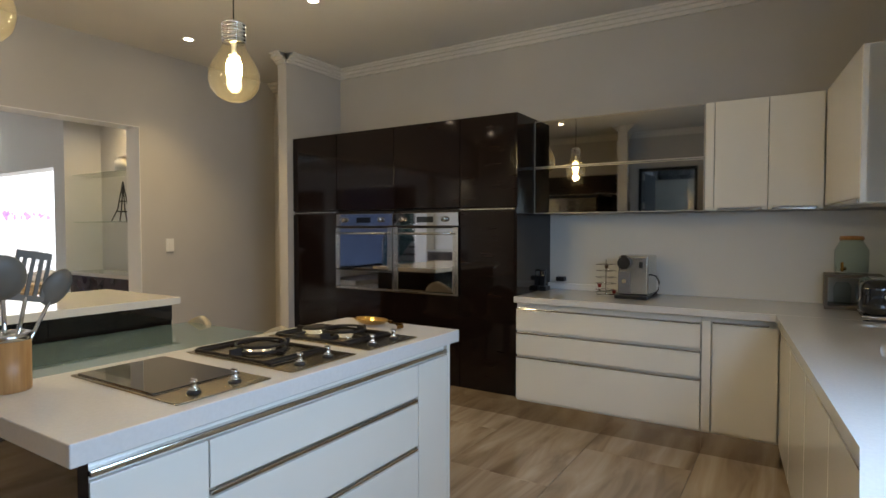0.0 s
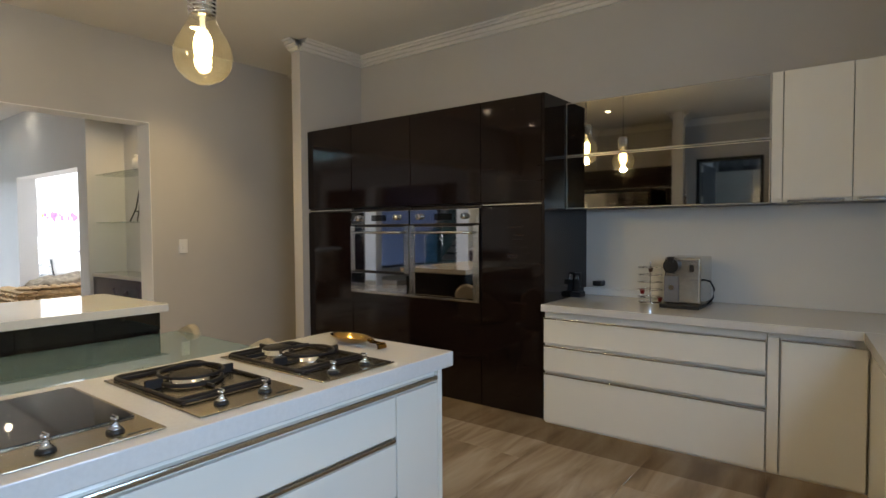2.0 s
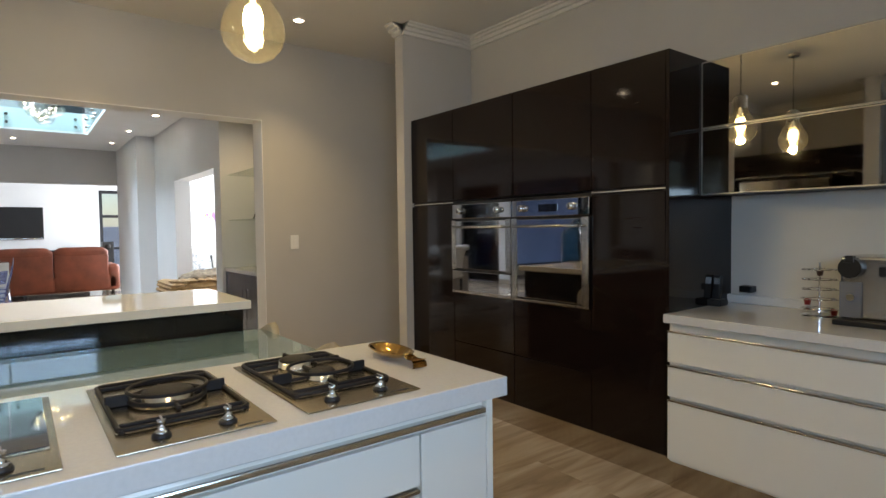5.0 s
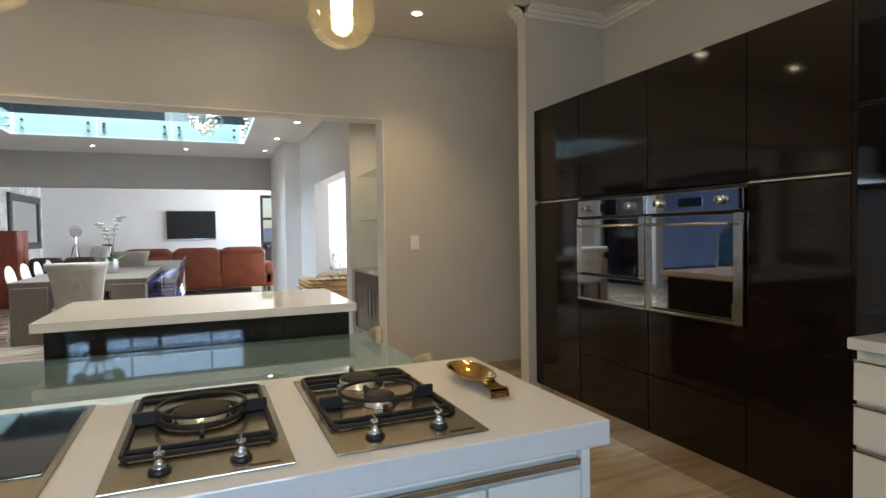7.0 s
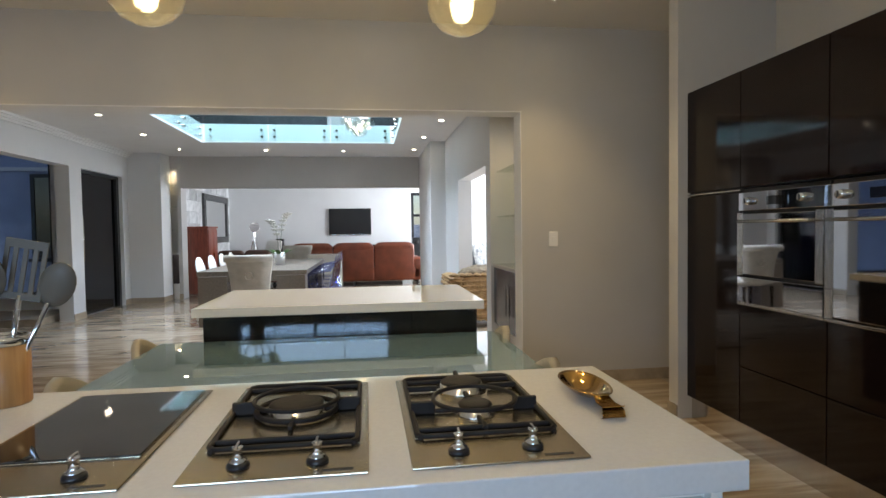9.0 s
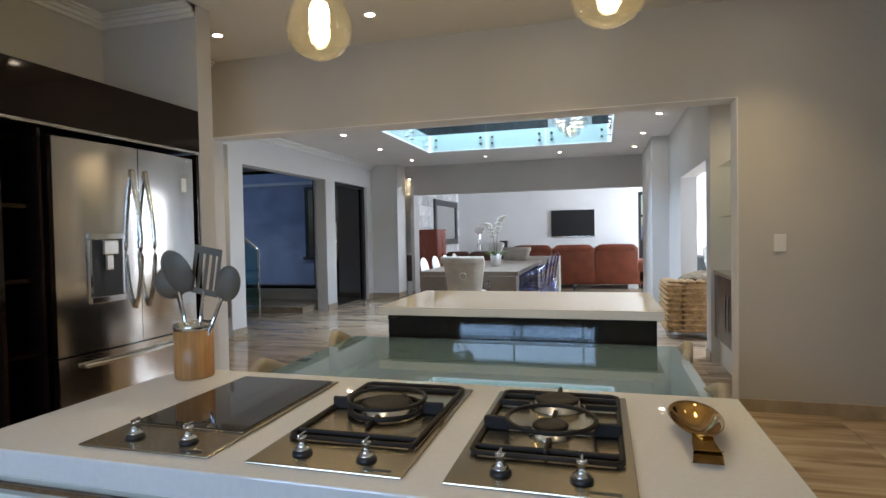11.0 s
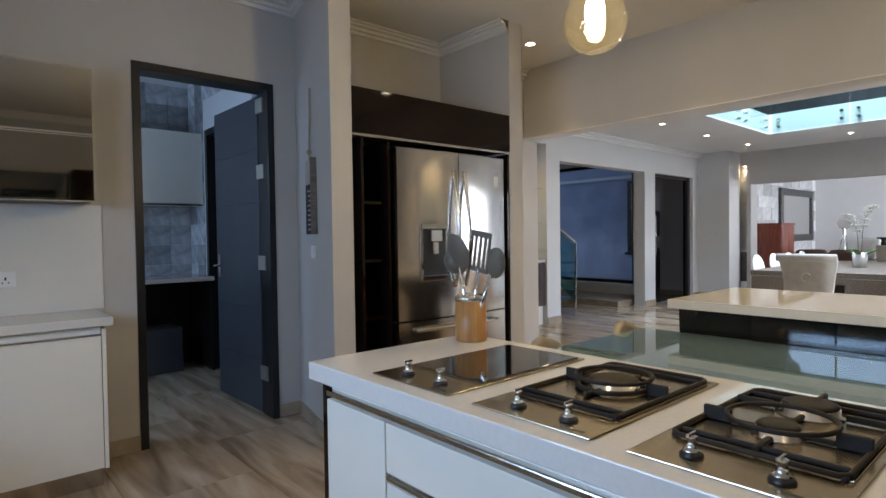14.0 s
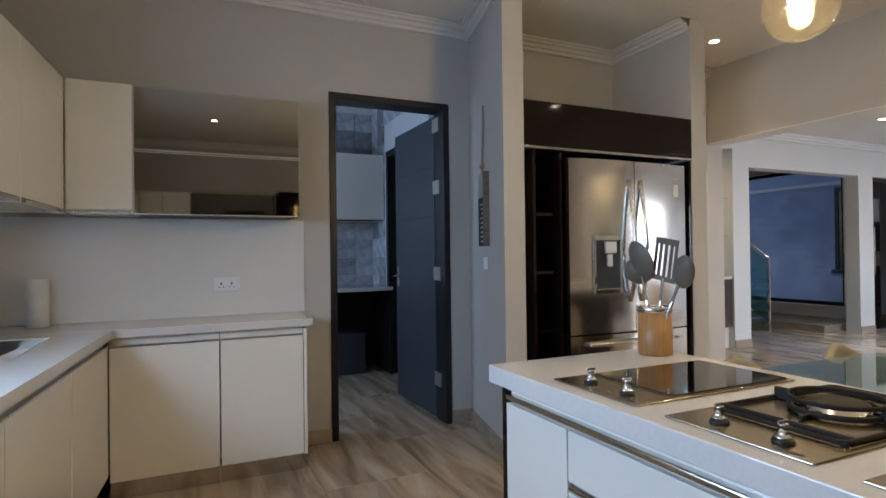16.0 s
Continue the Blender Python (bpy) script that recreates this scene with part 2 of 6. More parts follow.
def rod(a, b, r, bm=None, n=12, r2=None):
    """A round bar from a to b."""
    one = bmesh.new()
    a, b = Vector(a), Vector(b)
    bmesh.ops.create_cone(one, cap_ends=True, segments=n, radius1=r, radius2=r if r2 is None else r2, depth=(b - a).length)
    q = (b - a).to_track_quat("Z", "Y").to_matrix().to_4x4()
    return joined(one, bm, Matrix.Translation((a + b) / 2) @ q)


def lathe(profile, n=24, bm=None, m=None):
    """Turns a profile of (radius, height) about z."""
    one = bmesh.new()
    rings = []
    for r, z in profile:
        if r < 1e-5:
            rings.append([one.verts.new((0, 0, z))])
        else:
            rings.append([one.verts.new((r * math.cos(2 * math.pi * i / n), r * math.sin(2 * math.pi * i / n), z)) for i in range(n)])
    for p, q in zip(rings, rings[1:]):
        for i in range(n):
            j = (i + 1) % n
            loop = [p[i % len(p)], p[j % len(p)], q[j % len(q)], q[i % len(q)]]
            loop = list(dict.fromkeys(loop))
            if len(loop) > 2:
                one.faces.new(loop)
    bmesh.ops.recalc_face_normals(one, faces=one.faces[:])
    return joined(one, bm, m)


def tube(points, r, bm=None, n=8, closed=False):
    """A round bar along points."""
    one = bmesh.new()
    pts = [Vector(p) for p in points]
    rings = []
    for i, p in enumerate(pts):
        a = pts[i - 1] if (i or closed) else p
        b = pts[(i + 1) % len(pts)] if (i + 1 < len(pts) or closed) else p
        q = (b - a).to_track_quat("Z", "Y")
        rings.append([one.verts.new(p + q @ Vector((r * math.cos(2 * math.pi * k / n), r * math.sin(2 * math.pi * k / n), 0))) for k in range(n)])
    pairs = list(zip(rings, rings[1:])) + ([(rings[-1], rings[0])] if closed else [])
    for a, b in pairs:
        off = min(range(n), key=lambda s: sum((a[k].co - b[(k + s) % n].co).length for k in range(n))) if (a is rings[-1] and closed) else 0
        for k in range(n):
            one.faces.new((a[k], a[(k + 1) % n], b[(k + 1 + off) % n], b[(k + off) % n]))
    if not closed:
        one.faces.new(rings[0][::-1])
        one.faces.new(rings[-1])
    bmesh.ops.recalc_face_normals(one, faces=one.faces[:])
    return joined(one, bm)


def ring(cx, cy, cz, R, n=28):
    return [(cx + R * math.cos(2 * math.pi * i / n), cy + R * math.sin(2 * math.pi * i / n), cz) for i in range(n)]


def cushion(w, d, h, bm=None, m=None, cuts=7, power=3.0):
    """A soft pillow, fullest in the middle."""
    one = bmesh.new()
    bmesh.ops.create_cube(one, size=1)
    bmesh.ops.subdivide_edges(one, edges=one.edges[:], cuts=cuts, use_grid_fill=True)
    for v in one.verts:
        x, y, z = v.co * 2
        k = (1 - abs(x) ** power * 0.75) * (1 - abs(y) ** power * 0.75)
        v.co = Vector((x * w / 2 * (1 - 0.06 * abs(y) ** 2), y * d / 2 * (1 - 0.06 * abs(x) ** 2), z * h / 2 * k))
    return joined(one, bm, m)


def prism(points, z0, z1, bm=None):
    """An upright block on a plan given by its corners, anticlockwise from above."""
    one = bmesh.new()
    low = [one.verts.new((x, y, z0)) for x, y in points]
    high = [one.verts.new((x, y, z1)) for x, y in points]
    one.faces.new(low[::-1])
    one.faces.new(high)
    for i in range(len(points)):
        j = (i + 1) % len(points)
        one.faces.new((low[i], low[j], high[j], high[i]))
    return joined(one, bm)


def part(name, bm, mat, parent=None, label="", smooth=False):
    """Links a bmesh as one mesh object under a thing or a part."""
    me = bpy.data.meshes.new(name)
    bm.to_mesh(me)
    bm.free()
    me.materials.append(mat)
    if smooth:
        for p in me.polygons:
            p.use_smooth = True
    ob = new(name, me)
    if parent is not None:
        ob.parent = parent
        ob.matrix_parent_inverse = parent.matrix_basis.inverted()
    if label:
        ob["label"] = label
    return ob


def thing(name, at, label, category, group=""):
    """An Empty at a thing's base."""
    ob = new(name)
    ob.empty_display_size = 0.1
    ob.matrix_basis = pose(*at)
    return tagged(ob, label, category, group)


def setting(name, bm, mat, label="", category="", smooth=False):
    return tagged(part(name, bm, mat, None, "", smooth), label, category, "", "structure")


# ---- plan ----
XW, XW2, XE, YN, YS, ZC = -4.60, -4.80, 0.74, 4.90, -0.95, 2.89
FAR, ZD, DS, DN, HEAD = -11.6, 2.75, -2.12, 3.5, 2.215
XT = -16.4

# ---- large structure ----
setting("floor", box(-16.8, 1.2, -7.0, 8.4, -0.2, -0.004), grout, "beige grout bed under the porcelain floor tiles", "floor")
setting("ground", box(-60, 60, -60, 60, -0.5, -0.21), material("paving", (0.3, 0.29, 0.28), 0.9, bump=0.3), "grey ground round the house", "ground")

setting("ceiling", boxes([(XW2, XE + 0.2, YS - 0.12, YN + 0.2, ZC, ZC + 0.2), (XW2, XE + 0.2, -5.2, YS - 0.12, 2.95, 3.1)]), ceiling_paint, "off-white plaster kitchen ceiling", "ceiling")
VX0, VX1, VY0, VY1 = -9.82, -7.6, -0.46, 2.66
setting("ceiling", boxes([(FAR - 0.2, VX0, -2.4, 3.7, ZD, ZD + 0.3), (VX1, XW2, -2.4, 3.7, ZD, ZD + 0.3), (VX0, VX1, -2.4, VY0, ZD, ZD + 0.3), (VX0, VX1, VY1, 3.7, ZD, ZD + 0.3)]), white_paint, "white dining room ceiling round a square void", "ceiling")
setting("ceiling", box(XT - 0.2, FAR - 0.2, -4.2, 7.0, 2.98, 3.2), white_paint, "white living room ceiling", "ceiling")
setting("ceiling", box(FAR - 0.2, XW2, 3.7, 8.2, 2.7, 2.9), white_paint, "white lounge ceiling", "ceiling")
setting("ceiling", box(-10.2, -5.6, -6.9, -2.4, 5.2, 5.4), white_paint, "white stair hall ceiling", "ceiling")
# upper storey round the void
# near-black colour puts the landing's dimness into walls the roof light would brighten
setting("wall_upper", boxes([(-14.0, -13.8, -4.0, 5.0, 3.3, 5.9), (-6.2, -6.0, -4.0, 5.0, 3.3, 5.9), (-13.8, -6.2, -4.2, -4.0, 3.3, 5.9), (-13.8, -6.2, 5.0, 5.2, 3.3, 5.9)]), material("upper_walls_shaded", (0.035, 0.035, 0.038), 0.6, vary=0.2, scale=2, stretch=(3, 3, 0.3)), "upper landing walls with the storey's dimness coloured in", "wall")
setting("ceiling_upper", boxes([(-14.0, VX0, -4.2, 5.2, 5.9, 6.1), (VX1, -6.0, -4.2, 5.2, 5.9, 6.1), (VX0, VX1, -4.2, VY0, 5.9, 6.1), (VX0, VX1, VY1, 5.2, 5.9, 6.1)]), white_paint, "white upper ceiling with a glazed roof light", "ceiling")

setting("pavement", box(-13.99, -10.0, -11.9, -2.45, -0.205, -0.02), pale_paint, "pale paved courtyard floor", "pavement")
# kitchen walls
OPN = 3.42
setting("trim", boxes([(XW2 - 0.003, XW + 0.003, OPN - 0.006, OPN, 0, HEAD - 0.006), (XW2 - 0.003, XW + 0.003, YS, OPN, HEAD - 0.006, HEAD)]), white_paint, "white painted reveal of the opening", "trim")
setting("wall_west", boxes([(XW2, XW, OPN, YN, 0, ZC), (XW2, XW, YS, OPN, HEAD, ZC), (XW2, XW, -2.4, YS - 0.15, 0, ZD)]), wall_paint, "grey painted wall with a wide open serving hatch doorway", "wall")
setting("wall_north", boxes([(XW2, -4.50, YN, YN + 0.2, 0, ZC), (-4.50, -3.80, YN, YN + 0.2, 2.3, ZC), (-3.80, XE + 0.2, YN, YN + 0.2, 0, ZC), (-4.9, -3.6, YN + 0.9, YN + 1.0, 0, ZC)]), wall_paint, "grey painted wall behind the tall dark units", "wall")
setting("wall_east", boxes([(XE, XE + 0.2, YS - 0.15, 0.62, 0, ZC), (XE, XE + 0.2, 2.48, YN, 0, ZC), (XE, XE + 0.2, 0.62, 2.48, 0, 1.0), (XE, XE + 0.2, 0.62, 2.48, 2.12, ZC)]), wall_paint, "grey painted wall with a wide window over the worktop", "wall")
DX0, DX1, DZ = -1.948, -1.073, 2.31
setting("wall_south", boxes([(XW2, DX0, YS - 0.15, YS, 0, ZC), (DX0, DX1, YS - 0.15, YS, DZ, ZC), (DX1, XE, YS - 0.15, YS, 0, ZC)]), wall_paint, "grey painted wall with the scullery doorway", "wall")
setting("wall_nib", prism([(-2.14, YS), (-2.115, YS), (-1.93, -0.15), (-2.075, -0.15)], 0, ZC), wall_paint, "grey painted nib wall beside the fridge", "wall")
setting("wall_nib_west", box(-3.634, -3.488, YS, -0.15, 0, ZC, 0.004), wall_paint, "grey painted slim pier beside the fridge", "wall")
setting("wall_pilaster", box(-3.745, -3.635, 4.20, YN, 0, ZC, 0.004), wall_paint, "grey painted slim pier beside the tall dark units", "wall")


def cornice(rows, name="cornice"):
    """Stepped plaster moulding; rows: ends, and the side of the wall it sits on."""
    for k_, (x0, y0, x1, y1, nx, ny) in enumerate(rows):
        bm = bmesh.new()
        for d, h0, h1 in ((0.022, 0.085, 0.0), (0.045, 0.06, 0.0), (0.075, 0.034, 0.0), (0.095, 0.016, 0.0)):
            xs, ys = sorted((x0, x1)), sorted((y0, y1))
            bx0, bx1 = (xs[0], xs[1]) if nx == 0 else sorted((x0, x0 + nx * d))
            by0, by1 = (ys[0], ys[1]) if ny == 0 else sorted((y0, y0 + ny * d))
            box(bx0, bx1, by0, by1, ZC - h0 - 0.0007 * k_, ZC - 0.001 - h1 - 0.0005 * d - 0.0004 * k_, 0.003, bm, segments=1)
        setting(name, bm, ceiling_paint, "white stepped plaster cornice", "cornice")


cornice([(-3.635, YN, XE, YN, 0, -1), (-3.635, 4.20, -3.635, YN, 1, 0), (-3.745, 4.20, -3.635, 4.20, 0, -1), (-3.745, 4.20, -3.745, YN, -1, 0), (XW, YN, -3.745, YN, 0, -1),
         (XE, YS, XE, YN, -1, 0), (-2.115, YS, XE, YS, 0, 1), (-3.488, YS, -2.14, YS, 0, 1), (-3.488, YS, -3.488, -0.15, 1, 0), (XW, YS, -3.634, YS, 0, 1)])
# the nib stands a little askew, and its moulding with it
for side, nx0, nx1 in ((1, -2.115, -1.93), (-1, -2.14, -2.075)):
    bm = bmesh.new()
    for d, h0 in ((0.022, 0.085), (0.045, 0.06), (0.075, 0.034), (0.095, 0.016)):
        row = [(nx0, YS + 0.03), (nx0 + side * d, YS + 0.03), (nx1 + side * d, -0.15), (nx1, -0.15)]
        prism(row if side > 0 else row[::-1], ZC - h0 - 0.002, ZC - 0.003 - 0.0005 * d, bm)
    setting("cornice", bm, ceiling_paint, "white stepped plaster cornice", "cornice")
# low skirting along the kitchen walls
for r in [(XW, XW + 0.012, OPN, YN, 0, 0.09), (-2.075, -1.918, -0.15, -0.138, 0, 0.09), (-3.634, -3.488, -0.15, -0.138, 0, 0.09), (-2.1, DX0, YS, YS + 0.012, 0, 0.09), (DX1 + 0.0, -0.8, YS, YS + 0.012, 0, 0.09), (-3.745, -3.635, 4.188, 4.20, 0, 0.09), (XW2 - 0.012, XW2, OPN, DN, 0, 0.09)]:
    setting("baseboard", box(*r, 0.002), skirting, "beige tile skirting", "baseboard")

setting("baseboard", prism([(-2.115, YS), (-2.103, YS), (-1.918, -0.15), (-1.93, -0.15)], 0, 0.088), skirting, "beige tile skirting", "baseboard")


# dining room shell
def wall(name, rows, mat, label):
    return setting(name, boxes(rows), mat, label, "wall")


wall("wall_dining_south", [(-6.44, XW2, DS - 0.45, DS - 0.30, 0, ZD), (-6.74, -6.44, DS - 0.45, DS, 0, ZD), (-9.08, -6.74, DS - 0.2, DS, 2.285, ZD), (-9.43, -9.08, DS - 0.2, DS, 0, ZD), (-10.87, -9.43, DS - 0.2, DS, 2.285, ZD), (FAR, -10.87, DS - 0.2, DS, 0, ZD), (-6.44, XW2, DS - 0.30, DS, 2.5, ZD)], pale_paint, "pale painted wall with wide openings to the stair hall")
wall("wall_dining_pilaster", [(-11.6, -11.1, DS, -1.55, 0, ZD)], pale_paint, "pale painted pilaster")
wall("wall_far", [(FAR - 0.2, FAR, -1.36, 3.35, 2.14, ZD), (FAR - 0.32, FAR - 0.2, -2.2, -1.36, 0, ZD), (FAR - 0.2, FAR, -1.43, -1.36, 0, ZD), (FAR - 0.2, FAR, 3.35, 3.7, 0, ZD), (FAR - 0.2, FAR, -1.55, -1.43, 2.5, ZD)], wall_paint, "grey beam wall over the opening to the living room")
wall("wall_dining_pier", [(FAR, -9.55, 3.25, 3.7, 0, ZD)], pale_paint, "pale painted deep pier")
wall("wall_dining_north", [(-9.55, -8.25, DN, DN + 0.2, 0, ZD), (-8.25, -6.35, DN, DN + 0.2, 1.98, ZD), (-6.35, -6.12, DN, DN + 0.5, 0, ZD), (-6.12, XW2, DN + 0.36, DN + 0.5, 0, ZD), (-6.12, XW2, DN, DN + 0.36, 2.5, ZD)], pale_paint, "pale painted wall with an opening to the lounge")
# lounge, living room and stair hall shells
wall("wall_lounge", [(-11.2, -11.0, 3.7, 8.0, 0, 2.7), (-11.2, XW2, 8.0, 8.2, 0, 0.5), (-11.2, -10.7, 8.0, 8.2, 0.5, 2.7), (-6.9, XW2, 8.0, 8.2, 0.5, 2.7), (-10.7, -6.9, 8.0, 8.2, 2.6, 2.7), (XW2 - 0.0, XW2 + 0.2, 5.9, 8.2, 0, 2.7)], white_paint, "white lounge wall with a tall window")
wall("wall_living", [(XT - 0.2, XT, -4.0, 3.45, 0, 2.98), (XT - 0.2, XT, 3.45, 4.8, 2.35, 2.98), (XT - 0.2, XT, 4.8, 7.0, 0, 2.98), (XT, FAR - 0.32, -1.78, -1.60, 0, 2.98), (XT, -16.0, 7.0, 7.2, 0, 2.98), (-12.4, FAR, 7.0, 7.2, 0, 2.98), (-16.0, -12.4, 7.0, 7.2, 2.65, 2.98), (FAR - 0.2, FAR, 3.7, 7.0, 0, 2.98)], white_paint, "white living room wall")
wall("wall_stair_hall", [(-10.0, -9.8, -6.9, -2.4, 0, 0.30), (-10.0, -9.8, -6.9, -5.6, 0.3, 5.2), (-10.0, -9.8, -2.75, -2.4, 0.3, 5.2), (-10.0, -9.8, -5.6, -2.75, 2.6, 5.2), (-9.8, -5.6, -6.9, -6.7, 0, 5.2), (-5.8, -5.6, -6.7, -2.65, 0, 5.2), (-9.8, -5.8, DS - 0.2, DS - 0.18, ZD, 5.2)], white_paint, "white stair hall wall with a large courtyard window")
wall("wall_courtyard", [(-14.2, -14.0, -14.0, -3.2, -0.2, 6.0), (-14.0, -10.0, -12.2, -12.0, -0.2, 6.0)], blue_plaster, "blue-grey plastered courtyard wall of the house")
setting("window_3", boxes([(-13.995, -13.95, -5.3, -5.22, 0.75, 2.65), (-13.995, -13.95, -4.3, -4.22, 0.75, 2.65), (-13.995, -13.95, -5.22, -4.3, 2.57, 2.65), (-13.995, -13.9, -5.36, -4.16, 0.67, 0.75)]), frame_dark, "dark aluminium courtyard window frame", "window")
setting("window_3", box(-13.99, -13.97, -5.215, -4.305, 0.755, 2.565), black_glass, "dark window pane to the courtyard", "window")
setting("trim", boxes([(-14.0, -13.95, -12.0, -3.2, 2.72, 2.80)]), pale_paint, "pale string course on the courtyard wall", "trim")

# ---- tall dark units with the ovens ----
YD, DKX0, DKX1 = 4.265, -3.633, -1.445
tall = thing("tall_cabinet", (-2.6, 4.6, 0), "high-gloss dark wood tall units with two built-in ovens", "cabinet")
OX0, OX1, OZ0, OZ1, OM = -3.105, -1.888, 0.845, 1.458, -2.495
part("carcass", boxes([(DKX0, DKX1, YD + 0.022, YN - 0.002, 0.15, OZ0 - 0.03), (DKX0, DKX1, YD + 0.022, YN - 0.002, OZ1 + 0.03, 2.125), (DKX0, OX0, YD + 0.022, YN - 0.002, OZ0 - 0.03, OZ1 + 0.03), (OX1, DKX1, YD + 0.022, YN - 0.002, OZ0 - 0.03, OZ1 + 0.03)]), dark_matt, tall)
part("end_panel", box(DKX1, DKX1 + 0.018, YD, YN - 0.002, 0.15, 2.14, 0.002), dark_wood, tall, "dark gloss end panel")
g = 0.0025
cols = [DKX0, OX0, OM, OX1, DKX1]
for a, b in zip(cols, cols[1:]):
    part("door", box(a + g, b - g, YD, YD + 0.02, 1.492, 2.14, 0.002), dark_wood, tall)
part("door", box(DKX0 + g, OX0 - g, YD, YD + 0.02, 0.155, 1.462, 0.002), dark_wood, tall)
part("door", box(OX1 + g, DKX1 - g, YD, YD + 0.02, 0.155, 1.462, 0.002), dark_wood, tall)
for a, b in ((OX0, OM), (OM, OX1)):
    part("drawer", box(a + g, b - g, YD, YD + 0.02, 0.155, 0.475, 0.002), dark_wood, tall)
    part("drawer", box(a + g, b - g, YD, YD + 0.02, 0.48, OZ0 - 0.012, 0.002), dark_wood, tall)
for a, b in ((DKX0 + 0.01, OX0), (OX1, DKX1)):
    part("handle", box(a, b, YD - 0.004, YD + 0.02, 1.47, 1.48, 0.002), steel, tall, "slim steel grip rail")
part("plinth", box(DKX0, DKX1 + 0.018, YD + 0.035, YD + 0.05, 0, 0.148), steel_plinth, tall, "brushed steel plinth")

for a, b, split in ((OX0, OM, True), (OM, OX1, False)):
    oven = thing("oven", ((a + b) / 2, YD + 0.2, OZ0), "built-in oven with mirrored glass door and steel trim", "oven", "built-in ovens")
    part("body", box(a + 0.01, b - 0.01, YD + 0.02, YD + 0.5, OZ0 - 0.02, OZ1 + 0.02), dark_matt, oven)
    part("control_panel", box(a + 0.004, b - 0.004, YD - 0.014, YD + 0.018, OZ1 - 0.102, OZ1, 0.004), oven_glass, oven, "mirrored control panel")
    for kx in (a + 0.1, b - 0.12):
        k = part("knob", rod((kx, YD - 0.046, OZ1 - 0.05), (kx, YD - 0.014, OZ1 - 0.05), 0.019, n=20, r2=0.022), chrome, oven, "round steel knob", True)
        part("pointer", box(kx - 0.003, kx + 0.003, YD - 0.049, YD - 0.045, OZ1 - 0.062, OZ1 - 0.036), black_plastic, k)
    part("display", box((a + b) / 2 - 0.075, (a + b) / 2 + 0.075, YD - 0.0165, YD - 0.013, OZ1 - 0.075, OZ1 - 0.03, 0.001), black_glass, oven, "dark oven display")
    lo = OZ0 + 0.15 if split else OZ0
    part("door", box(a + 0.05, b - 0.05, YD - 0.02, YD + 0.018, lo + 0.012, OZ1 - 0.118, 0.003), oven_glass, oven, "mirrored oven glass")
    part("door_stile", box(a + 0.004, a + 0.05, YD - 0.022, YD + 0.018, lo + 0.004, OZ1 - 0.112, 0.002), steel, oven)
    part("door_stile", box(b - 0.05, b - 0.004, YD - 0.022, YD + 0.018, lo + 0.004, OZ1 - 0.112, 0.002), steel, oven)
    part("handle", rod((a + 0.05, YD - 0.055, OZ1 - 0.16), (b - 0.05, YD - 0.055, OZ1 - 0.16), 0.0085), steel, oven, "round steel bar handle", True)
    for hx in (a + 0.075, b - 0.075):
        part("handle_post", rod((hx, YD - 0.055, OZ1 - 0.16), (hx, YD - 0.018, OZ1 - 0.16), 0.006), steel, oven)
    if split:
        part("warming_drawer", box(a + 0.004, b - 0.004, YD - 0.02, YD + 0.018, OZ0 + 0.004, OZ0 + 0.145, 0.003), oven_glass, oven, "mirrored lower flap")
    part("bottom_trim", box(a + 0.004, b - 0.004, YD - 0.021, YD + 0.018, OZ0 - 0.011, OZ0 + 0.003, 0.002), steel, oven)


# ---- white base units and worktops ----
ZT = 0.868
CX, CS = 0.128, -0.49


def front(parent, axis, at, a, b, z0, z1, sign, name="door", mat=lacquer):
    """A lacquered front on the plane axis=at, from a to b."""
    t = 0.02 * sign
    if axis == "y":
        return part(name, box(a + g, b - g, min(at, at + t), max(at, at + t), z0, z1, 0.002), mat, parent)
    return part(name, box(min(at, at + t), max(at, at + t), a + g, b - g, z0, z1, 0.002), mat, parent)


def base_unit(name, label, x0, x1, y0, y1):
    u = thing(name, ((x0 + x1) / 2, (y0 + y1) / 2, 0), label, "cabinet", "white base units")
    part("carcass", box(x0, x1, y0, y1, 0.137, ZT - 0.042), lacquer, u)
    return u


N0 = YD - 0.04
u = base_unit("drawer_unit", "white gloss drawer unit with steel grip rails", DKX1 + 0.02, -0.245, N0 + 0.045, YN - 0.002)
for z0, z1 in ((0.155, 0.438), (0.464, 0.606), (0.632, 0.774)):
    d = front(u, "y", N0 + 0.02, DKX1 + 0.02, -0.245, z0, z1, 1, "drawer")
    part("grip_rail", box(DKX1 + 0.022, -0.247, N0 + 0.014, N0 + 0.04, z1 + 0.003, z1 + 0.012, 0.002), steel, d, "slim steel grip rail")
part("plinth", box(DKX1 + 0.02, -0.245, N0 + 0.06, N0 + 0.075, 0, 0.136), steel_plinth, u, "brushed steel plinth")
u = base_unit("corner_base_cabinet", "white gloss corner base cabinet with one door", -0.243, CX + 0.03, N0 + 0.045, YN - 0.002)
front(u, "y", N0 + 0.02, -0.243, -0.19, 0.155, 0.80, 1, "filler")
d = front(u, "y", N0 + 0.02, -0.187, CX + 0.018, 0.155, 0.785, 1)
part("grip_rail", box(-0.185, CX - 0.03, N0 + 0.014, N0 + 0.04, 0.788, 0.797, 0.002), steel, d, "slim steel grip rail")
part("plinth", box(-0.243, CX + 0.03, N0 + 0.06, N0 + 0.075, 0, 0.136), steel_plinth, u, "brushed steel plinth")

APEX = (0.335, 2.15)


